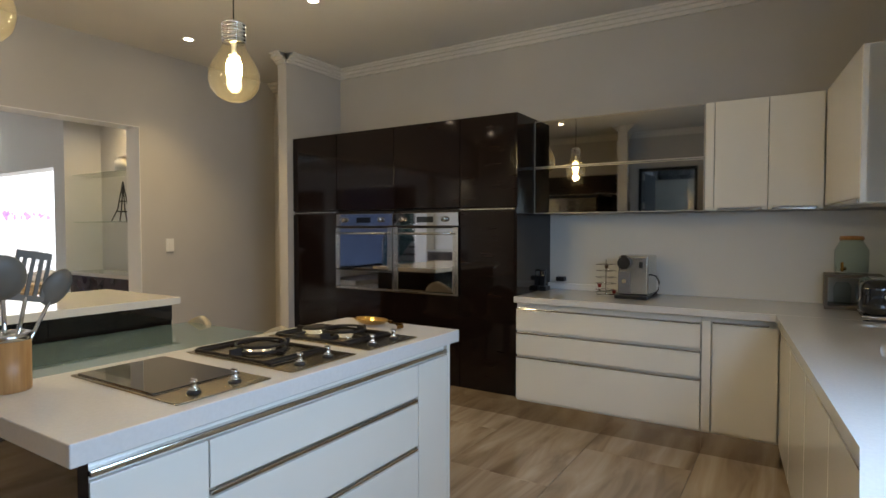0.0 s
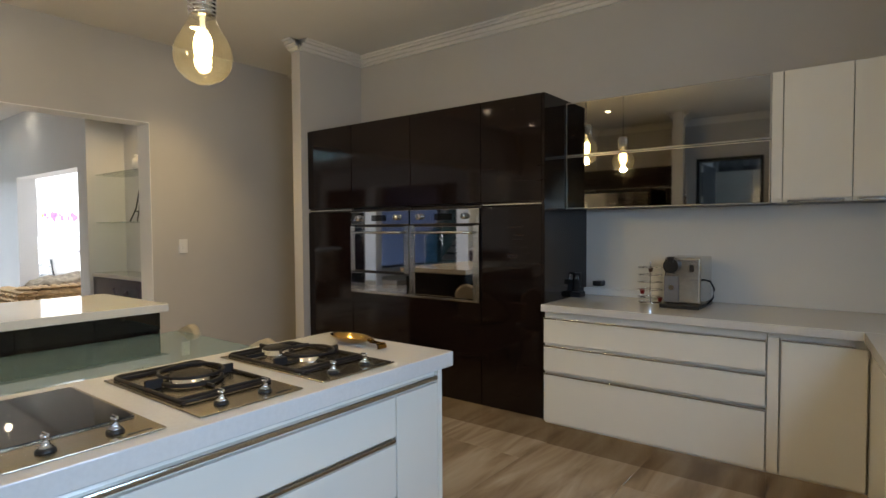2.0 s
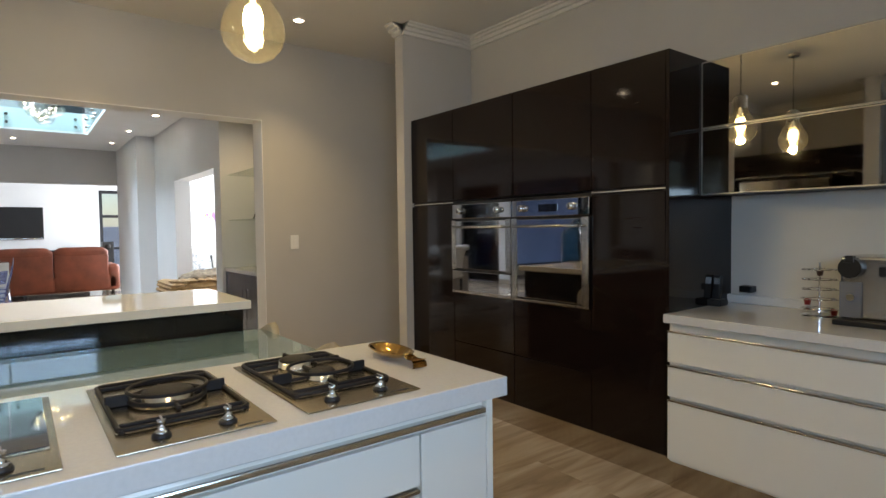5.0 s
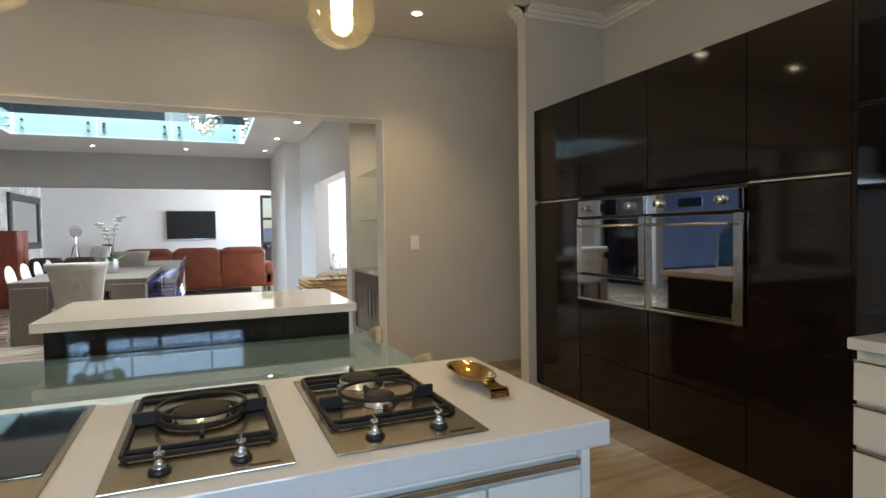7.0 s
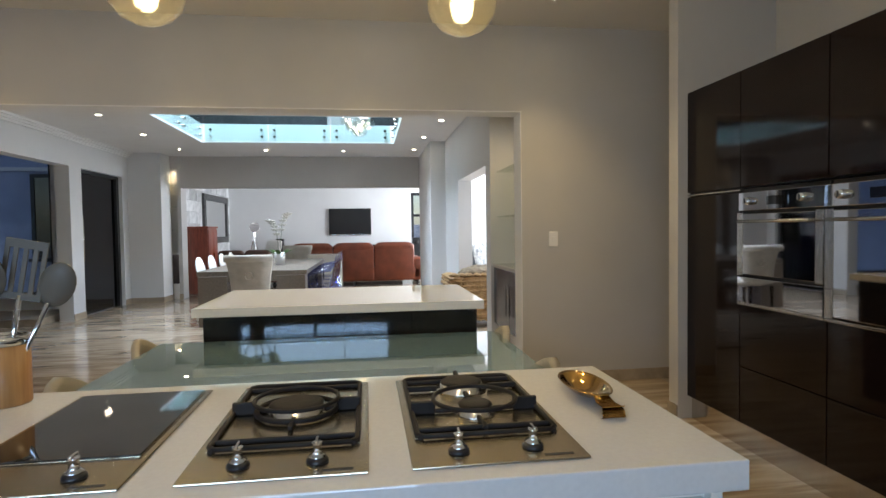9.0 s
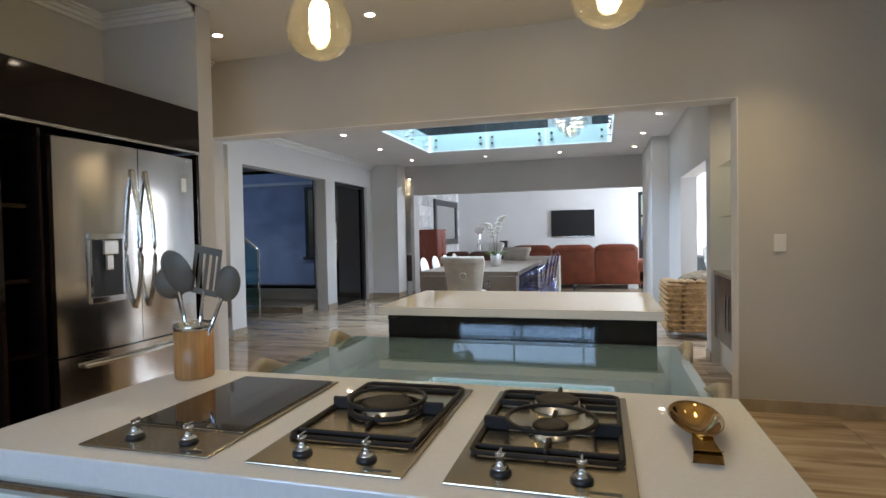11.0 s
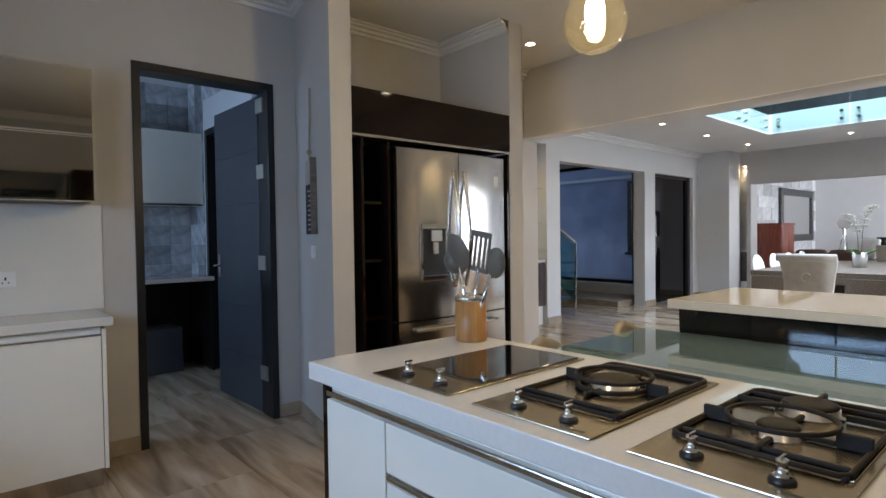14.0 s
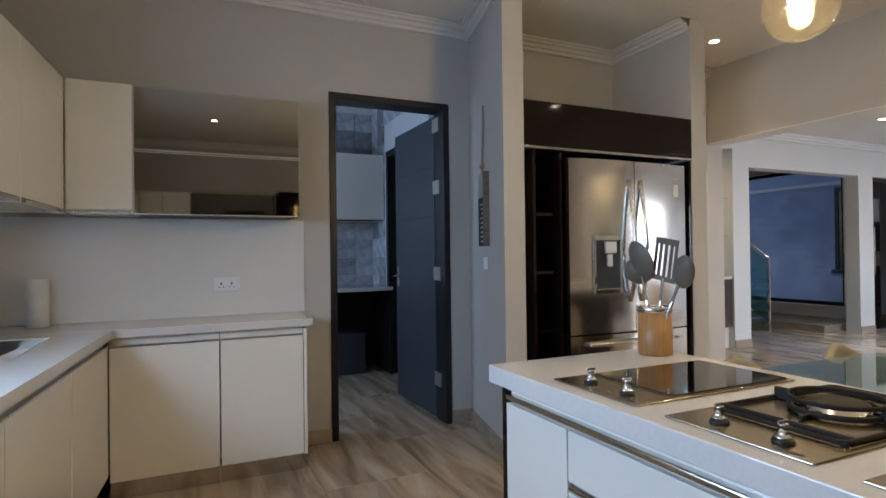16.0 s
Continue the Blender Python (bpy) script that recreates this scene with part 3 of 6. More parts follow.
def leg_frame(p0, p1):
    """The pose of a run of units from p0 to p1: x along it, y into the wall."""
    d = (Vector(p1) - Vector(p0)).normalized()
    return Matrix(((d.x, -d.y, 0, p0[0]), (d.y, d.x, 0, p0[1]), (0, 0, 1, 0), (0, 0, 0, 1))), (Vector(p1) - Vector(p0)).length


# the east run bends in the middle, under the window
for p0, p1, n in (((CX, N0 + 0.015), APEX, 4), (APEX, (CX, CS - 0.02), 4)):
    m, run = leg_frame(p0, p1)
    for i in range(n):
        a, b = run * i / n + 0.001, run * (i + 1) / n - 0.001
        u = thing("base_cabinet", (*(m @ Vector(((a + b) / 2, 0.2, 0))).to_2d(), 0), "white gloss base cabinet with steel grip rail", "cabinet", "white base units")
        part("carcass", box(a, b, 0.045, 0.34, 0.137, ZT - 0.042, 0, bmesh.new(), m), lacquer, u)
        d = part("door", box(a + g, b - g, 0.022, 0.042, 0.142, 0.785, 0.002, bmesh.new(), m), lacquer, u)
        part("grip_rail", box(a, b, 0.014, 0.04, 0.788, 0.797, 0.002, bmesh.new(), m), steel, d, "slim steel grip rail")
        part("plinth", box(a, b, 0.07, 0.085, 0, 0.136, 0, bmesh.new(), m), steel_plinth, u, "brushed steel plinth")
for a, b in ((-0.81, -0.369), (-0.367, CX + 0.02)):
    u = base_unit("base_cabinet", "white gloss base cabinet with steel grip rail", a + 0.001, b - 0.001, YS + 0.002, CS - 0.045)
    d = front(u, "y", CS - 0.02, a, b, 0.105, 0.775, -1)
    part("grip_rail", box(a + 0.003, b - 0.003, CS - 0.04, CS - 0.014, 0.778, 0.787, 0.002), steel, d, "slim steel grip rail")
    part("plinth", box(a, b, CS - 0.085, CS - 0.07, 0, 0.1), steel_plinth, u, "brushed steel plinth")
part("end_panel", box(-0.83, -0.811, YS + 0.002, CS - 0.022, 0.1, 0.81, 0.002), lacquer, u)

wt = thing("worktop", (0.4, 2, ZT), "white quartz worktop running round three sides", "worktop")
part("slab", box(DKX1 + 0.019, XE - 0.002, N0 - 0.015, YN - 0.002, ZT - 0.042, ZT, 0.003), quartz, wt)
sk0, sk1, sx0, sx1 = -0.35, 0.28, 0.36, 0.64
bm = prism([(CX, CS + 0.001), (0.34, CS + 0.001), (0.34, N0 - 0.016), (CX, N0 - 0.016), APEX], ZT - 0.042, ZT)
rest = [(0.34, XE - 0.002, sk1, N0 - 0.016, ZT - 0.042, ZT), (0.34, sx0, sk0, sk1, ZT - 0.042, ZT), (sx1, XE - 0.002, sk0, sk1, ZT - 0.042, ZT), (0.34, XE - 0.002, CS + 0.001, sk0, ZT - 0.042, ZT)]
for r in rest:
    box(*r, bm=bm)
part("slab", bm, quartz, wt)
part("slab", box(-0.862, XE - 0.002, YS + 0.002, CS, ZT - 0.042, ZT, 0.003), quartz, wt)
sink = thing("sink", (0.50, -0.03, ZT - 0.2), "stainless steel undermount sink", "sink")
part("bowl", boxes([(sx0, sx1, sk0, sk1, ZT - 0.2, ZT - 0.19), (sx0 - 0.001, sx0 + 0.01, sk0, sk1, ZT - 0.2, ZT - 0.004), (sx1 - 0.01, sx1, sk0, sk1, ZT - 0.2, ZT - 0.004), (sx0, sx1, sk0 - 0.001, sk0 + 0.01, ZT - 0.2, ZT - 0.004), (sx0, sx1, sk1 - 0.01, sk1, ZT - 0.2, ZT - 0.004)]), steel, sink)
part("drain", lathe([(0, 0.012), (0.03, 0.012), (0.035, 0.0)], 16, None, Matrix.Translation((0.50, -0.03, ZT - 0.19))), chrome, sink)
setting("backsplash_north", box(DKX1 + 0.019, XE - 0.02, YN - 0.014, YN - 0.003, ZT + 0.001, 1.444), splash, "glossy white backsplash panel", "backsplash")
setting("backsplash_south", box(-0.90, XE - 0.02, YS + 0.003, YS + 0.014, ZT + 0.001, 1.452), splash, "glossy white backsplash panel", "backsplash")
setting("backsplash_east", boxes([(XE - 0.014, XE - 0.003, YS + 0.015, 0.60, ZT + 0.001, 1.452), (XE - 0.014, XE - 0.003, 2.50, YN - 0.015, ZT + 0.001, 1.444), (XE - 0.014, XE - 0.003, 0.60, 2.50, ZT + 0.001, 0.985)]), splash, "glossy white backsplash panel", "backsplash")

# kitchen window over the east worktop
setting("window_1", boxes([(XE + 0.06, XE + 0.11, 0.62, 0.67, 1.0, 2.12), (XE + 0.06, XE + 0.11, 2.43, 2.48, 1.0, 2.12), (XE + 0.06, XE + 0.11, 0.67, 2.43, 1.0, 1.05), (XE + 0.06, XE + 0.11, 0.67, 2.43, 2.07, 2.12), (XE + 0.06, XE + 0.11, 1.53, 1.57, 1.05, 2.07)], 0.003), frame_dark, "dark aluminium kitchen window frame", "window")
w1 = setting("window_1", boxes([(XE + 0.08, XE + 0.086, 0.67, 1.53, 1.05, 2.07), (XE + 0.08, XE + 0.086, 1.57, 2.43, 1.05, 2.07)]), pane_glass, "clear kitchen window panes", "window")
w1.visible_shadow = False


# ---- wall units ----
def mirror_unit(y, back, x0, x1, z0, z1, label):
    s = 1 if back > y else -1
    u = thing("wall_cabinet", ((x0 + x1) / 2, back, z0), label, "cabinet", "wall units")
    part("carcass", box(x0, x1, *sorted((y + 0.022 * s, back)), z0 + 0.004, z1 - 0.002), dark_matt, u)
    zm = z0 + (z1 - z0) * 0.497
    for a, b in ((z0, zm - 0.003), (zm + 0.003, z1)):
        d = part("door", box(x0 + 0.006, x1 - 0.006, *sorted((y, y + 0.018 * s)), a + 0.006, b - 0.006), mirror_glass, u, "bronze mirror flap door")
        part("door_frame", boxes([(x0, x0 + 0.006, *sorted((y - 0.001 * s, y + 0.02 * s)), a, b), (x1 - 0.006, x1, *sorted((y - 0.001 * s, y + 0.02 * s)), a, b), (x0 + 0.006, x1 - 0.006, *sorted((y - 0.001 * s, y + 0.02 * s)), a, a + 0.006), (x0 + 0.006, x1 - 0.006, *sorted((y - 0.001 * s, y + 0.02 * s)), b - 0.006, b)]), satin_aluminium, d, "slim aluminium frame")
    return u


YC = 4.56
mirror_unit(YC, YN - 0.016, DKX1 + 0.02, -0.28, 1.445, 2.118, "wall unit with two bronze mirror flap doors")
ECX = 0.345
for a, b in ((-0.278, -0.226), (-0.224, 0.066), (0.068, ECX)):
    u = thing("wall_cabinet", ((a + b) / 2, YN - 0.016, 1.445), "white gloss wall cabinet with a finger-grip bottom edge", "cabinet", "wall units")
    part("carcass", box(a, b, YC + 0.021, YN - 0.016, 1.45, 2.113), lacquer, u)
    d = part("door", box(a + 0.001, b - 0.001, YC, YC + 0.02, 1.467, 2.118, 0.002), lacquer, u)
    if b - a > 0.1:
        part("grip_rail", box(a + 0.02, b - 0.03, YC - 0.006, YC + 0.02, 1.446, 1.462, 0.003), steel, d, "slim steel grip rail")
for p0, p1, n, z0, z1 in (((ECX + 0.004, YC - 0.004), (0.442, 3.68), 1, 1.445, 2.118), ((0.44, 0.56), (ECX + 0.003, -0.62), 2, 1.453, 2.135)):
    m, run = leg_frame(p0, p1)
    for i in range(n):
        a, b = run * i / n + 0.001, run * (i + 1) / n - 0.001
        u = thing("wall_cabinet", (*(m @ Vector(((a + b) / 2, 0.15, 0))).to_2d(), z0), "white gloss wall cabinet with a finger-grip bottom edge", "cabinet", "wall units")
        part("carcass", box(a, b, 0.021, 0.29, z0 + 0.005, z1 - 0.004, 0, bmesh.new(), m), lacquer, u)
        d = part("door", box(a + 0.001, b - 0.016, 0.0, 0.02, z0 + 0.022, z1, 0.002, bmesh.new(), m), lacquer, u)
        part("grip_rail", box(a + 0.02, b - 0.03, -0.006, 0.02, z0 + 0.001, z0 + 0.017, 0.003, bmesh.new(), m), steel, d, "slim steel grip rail")
        part("end_panel", box(b - 0.0145, b, 0.0, 0.292, z0, z1, 0.002, bmesh.new(), m), lacquer, u)
mirror_unit(-0.62, YS + 0.016, -0.82, 0.043, 1.453, 2.135, "wall unit with two bronze mirror flap doors")
u = thing("wall_cabinet", (0.2, YS + 0.016, 1.453), "white gloss wall cabinet with a finger-grip bottom edge", "cabinet", "wall units")
part("carcass", box(0.045, ECX - 0.002, YS + 0.016, -0.641, 1.458, 2.13), lacquer, u)
d = part("door", box(0.046, ECX - 0.003, -0.64, -0.62, 1.475, 2.135, 0.002), lacquer, u)
part("grip_rail", box(0.06, ECX - 0.02, -0.64, -0.614, 1.454, 1.47, 0.003), steel, d, "slim steel grip rail")


# ---- island ----
IX0, IX1, IY0, IY1, IZ = -1.68, -1.031, 1.238, 2.80, 0.89
isl = thing("kitchen_island", (-1.4, 2.0, 0), "white gloss kitchen island with dark wood end panel", "island")
part("carcass", box(IX0 + 0.04, IX1 - 0.05, IY0 + 0.05, IY1 - 0.05, 0.1, IZ - 0.054), lacquer, isl)
part("end_panel", box(IX0 + 0.03, IX1 - 0.03, IY0 + 0.028, IY0 + 0.05, 0.0, IZ - 0.053, 0.002), dark_wood, isl, "dark gloss wood end panel")
part("end_panel", box(IX0 + 0.03, IX1 - 0.03, IY1 - 0.05, IY1 - 0.028, 0.0, IZ - 0.053, 0.002), lacquer, isl)
part("back_panel", box(IX0 + 0.03, IX0 + 0.04, IY0 + 0.05, IY1 - 0.05, 0.0, IZ - 0.053), dark_wood, isl, "dark gloss wood back panel")
part("worktop", box(IX0, IX1, IY0, IY1, IZ - 0.052, IZ, 0.003), quartz, isl, "white quartz top")
fx = IX1 - 0.03
yc = [IY0 + 0.052, 1.58, 2.53, IY1 - 0.052]
part("door", box(fx - 0.02, fx, yc[0], yc[1] - g, 0.105, 0.784, 0.002), lacquer, isl)
for z0, z1 in ((0.105, 0.432), (0.458, 0.630), (0.656, 0.784)):
    d = part("drawer", box(fx - 0.02, fx, yc[1] + g, yc[2] - g, z0, z1, 0.002), lacquer, isl)
    if z1 < 0.7:
        part("grip_rail", box(fx - 0.03, fx + 0.002, yc[1] + g, yc[2] - g, z1 + 0.006, z1 + 0.018, 0.003), steel, d, "slim steel grip rail")
part("door", box(fx - 0.02, fx, yc[2] + g, yc[3], 0.105, 0.784, 0.002), lacquer, isl)
part("grip_rail", box(fx - 0.032, fx + 0.003, yc[0], yc[3], 0.794, 0.81, 0.004), steel, isl, "slim steel grip rail")
part("plinth", box(IX1 - 0.1, IX1 - 0.085, IY0 + 0.05, IY1 - 0.05, 0, 0.1), steel_plinth, isl, "brushed steel plinth")


def knob(parent, x, y, z):
    k = part("knob", lathe([(0.0, 0.0), (0.019, 0.0), (0.019, 0.003), (0.0155, 0.008), (0.0, 0.008)], 20, None, Matrix.Translation((x, y, z))), black_plastic, parent, "black knob skirt", True)
    part("cap", lathe([(0.0, 0.008), (0.0145, 0.008), (0.0145, 0.0105), (0.010, 0.0125), (0.0085, 0.016), (0.0072, 0.026), (0.0088, 0.029), (0.0088, 0.033), (0.0, 0.033)], 20, None, Matrix.Translation((x, y, z))), chrome, k, "polished steel cap", True)
    part("lever", box(x - 0.013, x + 0.013, y - 0.0022, y + 0.0022, z + 0.031, z + 0.038, 0.001), chrome, k)


HX0, HX1 = -1.612, -1.078


def plate(y0, y1, label):
    h = thing("gas_hob", ((HX0 + HX1) / 2, (y0 + y1) / 2, IZ), label, "hob", "built-in hobs")
    bm = box(HX0, HX1, y0, y1, IZ + 0.0005, IZ + 0.005, 0.0022)
    box(HX0 + 0.012, HX1 - 0.125, y0 + 0.014, y1 - 0.014, IZ + 0.004, IZ + 0.0062, 0.001, bm)
    part("plate", bm, hob_steel, h, "brushed steel hob plate")
    part("badge", box(HX1 - 0.022, HX1 - 0.014, y1 - 0.075, y1 - 0.025, IZ + 0.0048, IZ + 0.0056), black_plastic, h)
    return h


def grate(h, y0, y1, cx, wok):
    a0, a1, b0, b1, z = HX0 + 0.018, HX1 - 0.118, y0 + 0.02, y1 - 0.02, IZ + 0.0115
    c = 0.012
    bm = tube([(a0 + c, b0, z), (a1 - c, b0, z), (a1, b0 + c, z), (a1, b1 - c, z), (a1 - c, b1, z), (a0 + c, b1, z), (a0, b1 - c, z), (a0, b0 + c, z)], 0.005, bmesh.new(), 8, True)
    sup = part("pan_support", bm, cast_iron, h, "black cast-iron pan support", True)
    cy = (y0 + y1) / 2

    def bar(*b):
        part("bar", box(*b, 0.003), cast_iron, sup)

    for x in (a0 + 0.034, a1 - 0.034):
        bar(x - 0.0045, x + 0.0045, b0 + 0.004, b1 - 0.004, z - 0.005, z + 0.004)
    for x in (a0 + 0.005, a1 - 0.005):
        for y in (b0 + 0.005, b1 - 0.005):
            part("foot", rod((x, y, IZ + 0.0055), (x, y, z), 0.006, n=10), cast_iron, sup)
    part("ring", tube(ring(cx, cy, z + 0.024, 0.086), 0.0048, bmesh.new(), 8, True), cast_iron, sup, "", True)
    for s in (1, -1):
        bar(cx - 0.005, cx + 0.005, *sorted((cy + s * 0.082, cy + s * (b1 - b0 + 0.006) / 2)), z - 0.005, z + 0.022)
        bar(cx - 0.005, cx + 0.005, *sorted((cy + s * 0.035, cy + s * 0.083)), z - 0.004, z + 0.005)
        bar(*sorted((cx + s * 0.05, cx + s * 0.118)), cy - 0.005, cy + 0.005, z - 0.004, z + 0.005)
    if not wok:
        x2 = a0 + 0.105
        bar(a0 - 0.006, x2 + 0.012, cy - 0.005, cy + 0.005, z - 0.003, z + 0.016)
        bar(x2 - 0.005, x2 + 0.005, b0, b0 + 0.07, z - 0.003, z + 0.01)
        bar(x2 - 0.005, x2 + 0.005, b1 - 0.07, b1, z - 0.003, z + 0.01)


def burner(h, x, y, r):
    o = Matrix.Translation((x, y, IZ + 0.0055))
    b = part("burner", lathe([(0.0, 0.0), (r * 1.2, 0.0), (r * 1.2, 0.004), (r, 0.006), (r, 0.017), (0.0, 0.017)], 28, None, o), steel, h, "steel gas burner", True)
    part("cap", lathe([(0.0, 0.017), (r * 0.96, 0.017), (r * 0.98, 0.021), (r * 0.8, 0.0255), (0.0, 0.0265)], 28, None, o), cast_iron, b, "black enamel burner cap", True)


HOBS = ((1.502, 1.80), (1.878, 2.175), (2.244, 2.545))
h = plate(*HOBS[0], "black glass griddle hob in a steel plate")
part("glass_plate", box(HX0 + 0.014, HX1 - 0.125, HOBS[0][0] + 0.014, HOBS[0][1] - 0.014, IZ + 0.0065, IZ + 0.0092, 0.001), black_glass, h, "black ceramic glass")
knob(h, HX1 - 0.055, HOBS[0][0] + 0.085, IZ + 0.005)
knob(h, HX1 - 0.055, HOBS[0][1] - 0.085, IZ + 0.005)
h = plate(*HOBS[1], "steel gas hob with one large wok burner")
burner(h, -1.395, 2.026, 0.058)
bm = tube(ring(-1.395, 2.026, IZ + 0.014, 0.082), 0.006, None, 8, True)
part("flame_ring", bm, cast_iron, h, "", True)
grate(h, *HOBS[1], -1.395, True)
knob(h, HX1 - 0.055, HOBS[1][0] + 0.085, IZ + 0.005)
knob(h, HX1 - 0.055, HOBS[1][1] - 0.085, IZ + 0.005)
h = plate(*HOBS[2], "steel gas hob with two burners")
burner(h, -1.325, 2.394, 0.036)
burner(h, -1.50, 2.394, 0.05)
grate(h, *HOBS[2], -1.335, False)
knob(h, HX1 - 0.055, HOBS[2][0] + 0.085, IZ + 0.005)
knob(h, HX1 - 0.055, HOBS[2][1] - 0.085, IZ + 0.005)

# copper spoon rest
sp = thing("spoon_rest", (-1.42, 2.68, IZ), "polished copper spoon rest with a curled handle", "spoon rest")
bm = bmesh.new()
nu, nv = 28, 10
rows = []
for j in range(nv + 1):
    f = j / nv
    rows.append([bm.verts.new((-1.425 + 0.108 * f * math.cos(2 * math.pi * i / nu) * (1 + 0.12 * math.cos(2 * math.pi * i / nu)), 2.668 + 0.05 * f * math.sin(2 * math.pi * i / nu), IZ + 0.003 + 0.03 * f ** 2.2)) for i in range(nu)])
for p, q in zip(rows, rows[1:]):
    for i in range(nu):
        bm.faces.new((p[i], p[(i + 1) % nu], q[(i + 1) % nu], q[i]))
bmesh.ops.remove_doubles(bm, verts=bm.verts[:], dist=0.0004)
bmesh.ops.solidify(bm, geom=bm.faces[:], thickness=0.002)
part("bowl", bm, copper, sp, "", True)
bm = bmesh.new()
path = [(-1.32, 0.034), (-1.31, 0.030), (-1.30, 0.026), (-1.29, 0.023), (-1.262, 0.024), (-1.252, 0.019), (-1.25, 0.006), (-1.256, 0.002)]
pr = [[bm.verts.new((x, 2.664 + s * (0.016 + 0.010 * k / 7), IZ + z)) for s in (-1, -0.4, 0.4, 1)] for k, (x, z) in enumerate(path)]
for p, q in zip(pr, pr[1:]):
    for i in range(3):
        bm.faces.new((p[i], p[i + 1], q[i + 1], q[i]))
bmesh.ops.solidify(bm, geom=bm.faces[:], thickness=0.0025)
part("handle", bm, copper, sp, "flat grooved copper handle", True)
for k in range(3):
    part("groove", rod((-1.255, 2.64, IZ + 0.0255 - k * 0.006), (-1.255, 2.688, IZ + 0.0255 - k * 0.006), 0.0012, n=6), copper, sp)

# utensil crock
cr = thing("utensil_crock", (-1.60, 1.342, IZ), "round bamboo utensil crock with a steel rim", "utensil holder")
o = Matrix.Translation((-1.60, 1.342, IZ))
part("body", lathe([(0, 0.0), (0.052, 0.0), (0.054, 0.004), (0.054, 0.138), (0.046, 0.138), (0.046, 0.012), (0, 0.012)], 32, None, o), bamboo, cr, "", True)
part("rim", lathe([(0.046, 0.138), (0.0545, 0.138), (0.0545, 0.158), (0.048, 0.158), (0.046, 0.138)], 32, None, o), steel, cr, "steel rim", True)
grey_nylon = material("grey_nylon", (0.12, 0.105, 0.085), 0.5, vary=0.1)


def utensil(kind, lean, turn, label, facing=272):
    u = thing("kitchen_utensil", (-1.60, 1.342, IZ + 0.02), label, "utensil", "utensils in the crock")
    m = pose(-1.60, 1.342, IZ + 0.02, 0, 0, turn) @ pose(0, 0, 0, lean, 0, 0) @ pose(0, 0, 0, 0, 0, facing - turn)
    part("handle", joined(rod((0, 0, 0), (0, 0, 0.235), 0.0055, n=10), None, m), chrome, u, "steel handle", True)
    m = m @ Matrix.Translation((0, 0, 0.235)) @ Matrix.Scale(1.1, 4) @ Matrix.Translation((0, 0, -0.235))
    bm = bmesh.new()
    if kind == "turner":
        for x in (-0.036, -0.019, 0.0, 0.019, 0.036):
            part("slat", box(x - 0.005, x + 0.005, -0.002, 0.002, 0.238, 0.335, 0.001, bmesh.new(), m, 1), grey_nylon, u)
        part("tip", box(-0.041, 0.041, -0.002, 0.002, 0.333, 0.352, 0.001, bmesh.new(), m, 1), grey_nylon, u)
        box(-0.041, 0.041, -0.002, 0.002, 0.225, 0.24, 0.001, bm, m, 1)
    elif kind == "skimmer":
        one = lathe([(0, -0.012), (0.03, -0.008), (0.052, 0.004), (0.053, 0.006), (0.03, -0.005), (0, -0.009)], 24)
        joined(one, bm, m @ pose(0, 0, 0.285, 78, 0, 0) @ Matrix.Diagonal((1, 1.15, 1, 1)))
    elif kind == "ladle":
        one = lathe([(0, -0.035), (0.025, -0.03), (0.042, -0.01), (0.045, 0.01), (0.042, 0.01), (0.038, -0.01), (0.022, -0.027), (0, -0.032)], 24)
        joined(one, bm, m @ pose(0, 0.02, 0.265, 55, 0, 0))
    else:
        one = lathe([(0, -0.01), (0.02, -0.008), (0.034, 0.0), (0.035, 0.003), (0.02, -0.005), (0, -0.007)], 20)
        joined(one, bm, m @ pose(0, 0, 0.275, 80, 0, 0) @ Matrix.Diagonal((1, 1.5, 1, 1)))
    if kind == "skimmer":
        part("head", bm, grey_nylon, u, "grey nylon perforated head", True)
        holes = bmesh.new()
        for i in range(9):
            a = i * 2 * math.pi / 9
            joined(lathe([(0, 0), (0.005, 0), (0.005, 0.001), (0, 0.001)], 8), holes, m @ pose(0.027 * math.cos(a), -0.014, 0.285 + 0.03 * math.sin(a), 78, 0, 0))
        part("perforation", holes, black_plastic, u)
    else:
        part("head", bm, grey_nylon, u, "grey nylon head", kind != "turner")


utensil("turner", 11, 172, "slotted grey nylon turner with steel handle")
utensil("skimmer", 9, 60, "perforated grey nylon skimmer with steel handle", 262)
utensil("ladle", 24, -25, "grey nylon ladle with steel handle")
utensil("spoon", 26, 178, "grey nylon spoon with steel handle", 280)

# ---- raised bar and glass table ----
BX0, BX1, BY0, BY1, BZ = -3.9, -3.037, 1.326, 2.775, 0.908
bar = thing("bar_counter", (-3.6, 2.0, 0), "raised bar with white quartz top and dark gloss base", "bar counter")
part("top", box(BX0, BX1, BY0, BY1, BZ - 0.045, BZ, 0.003), quartz, bar, "white quartz top")
part("base", box(BX0 + 0.05, BX1 - 0.05, BY0 + 0.04, BY1 - 0.03, 0.0, BZ - 0.046, 0.002), dark_wood, bar, "dark gloss base")
for i in range(4):
    a = BY0 + 0.04 + i * (BY1 - BY0 - 0.07) / 4
    b = BY0 + 0.04 + (i + 1) * (BY1 - BY0 - 0.07) / 4
    part("panel", box(BX1 - 0.052, BX1 - 0.04, a + g, b - g, 0.76, BZ - 0.05, 0.002), black_glass, bar, "black glass panel")
tab = thing("glass_table", (-2.5, 2.0, 0), "clear green-edged glass table between island and bar", "table")
part("top", box(-3.07, IX0 - 0.004, 1.17, 2.845, 0.725, 0.74, 0.004), table_glass, tab, "thick clear glass top")
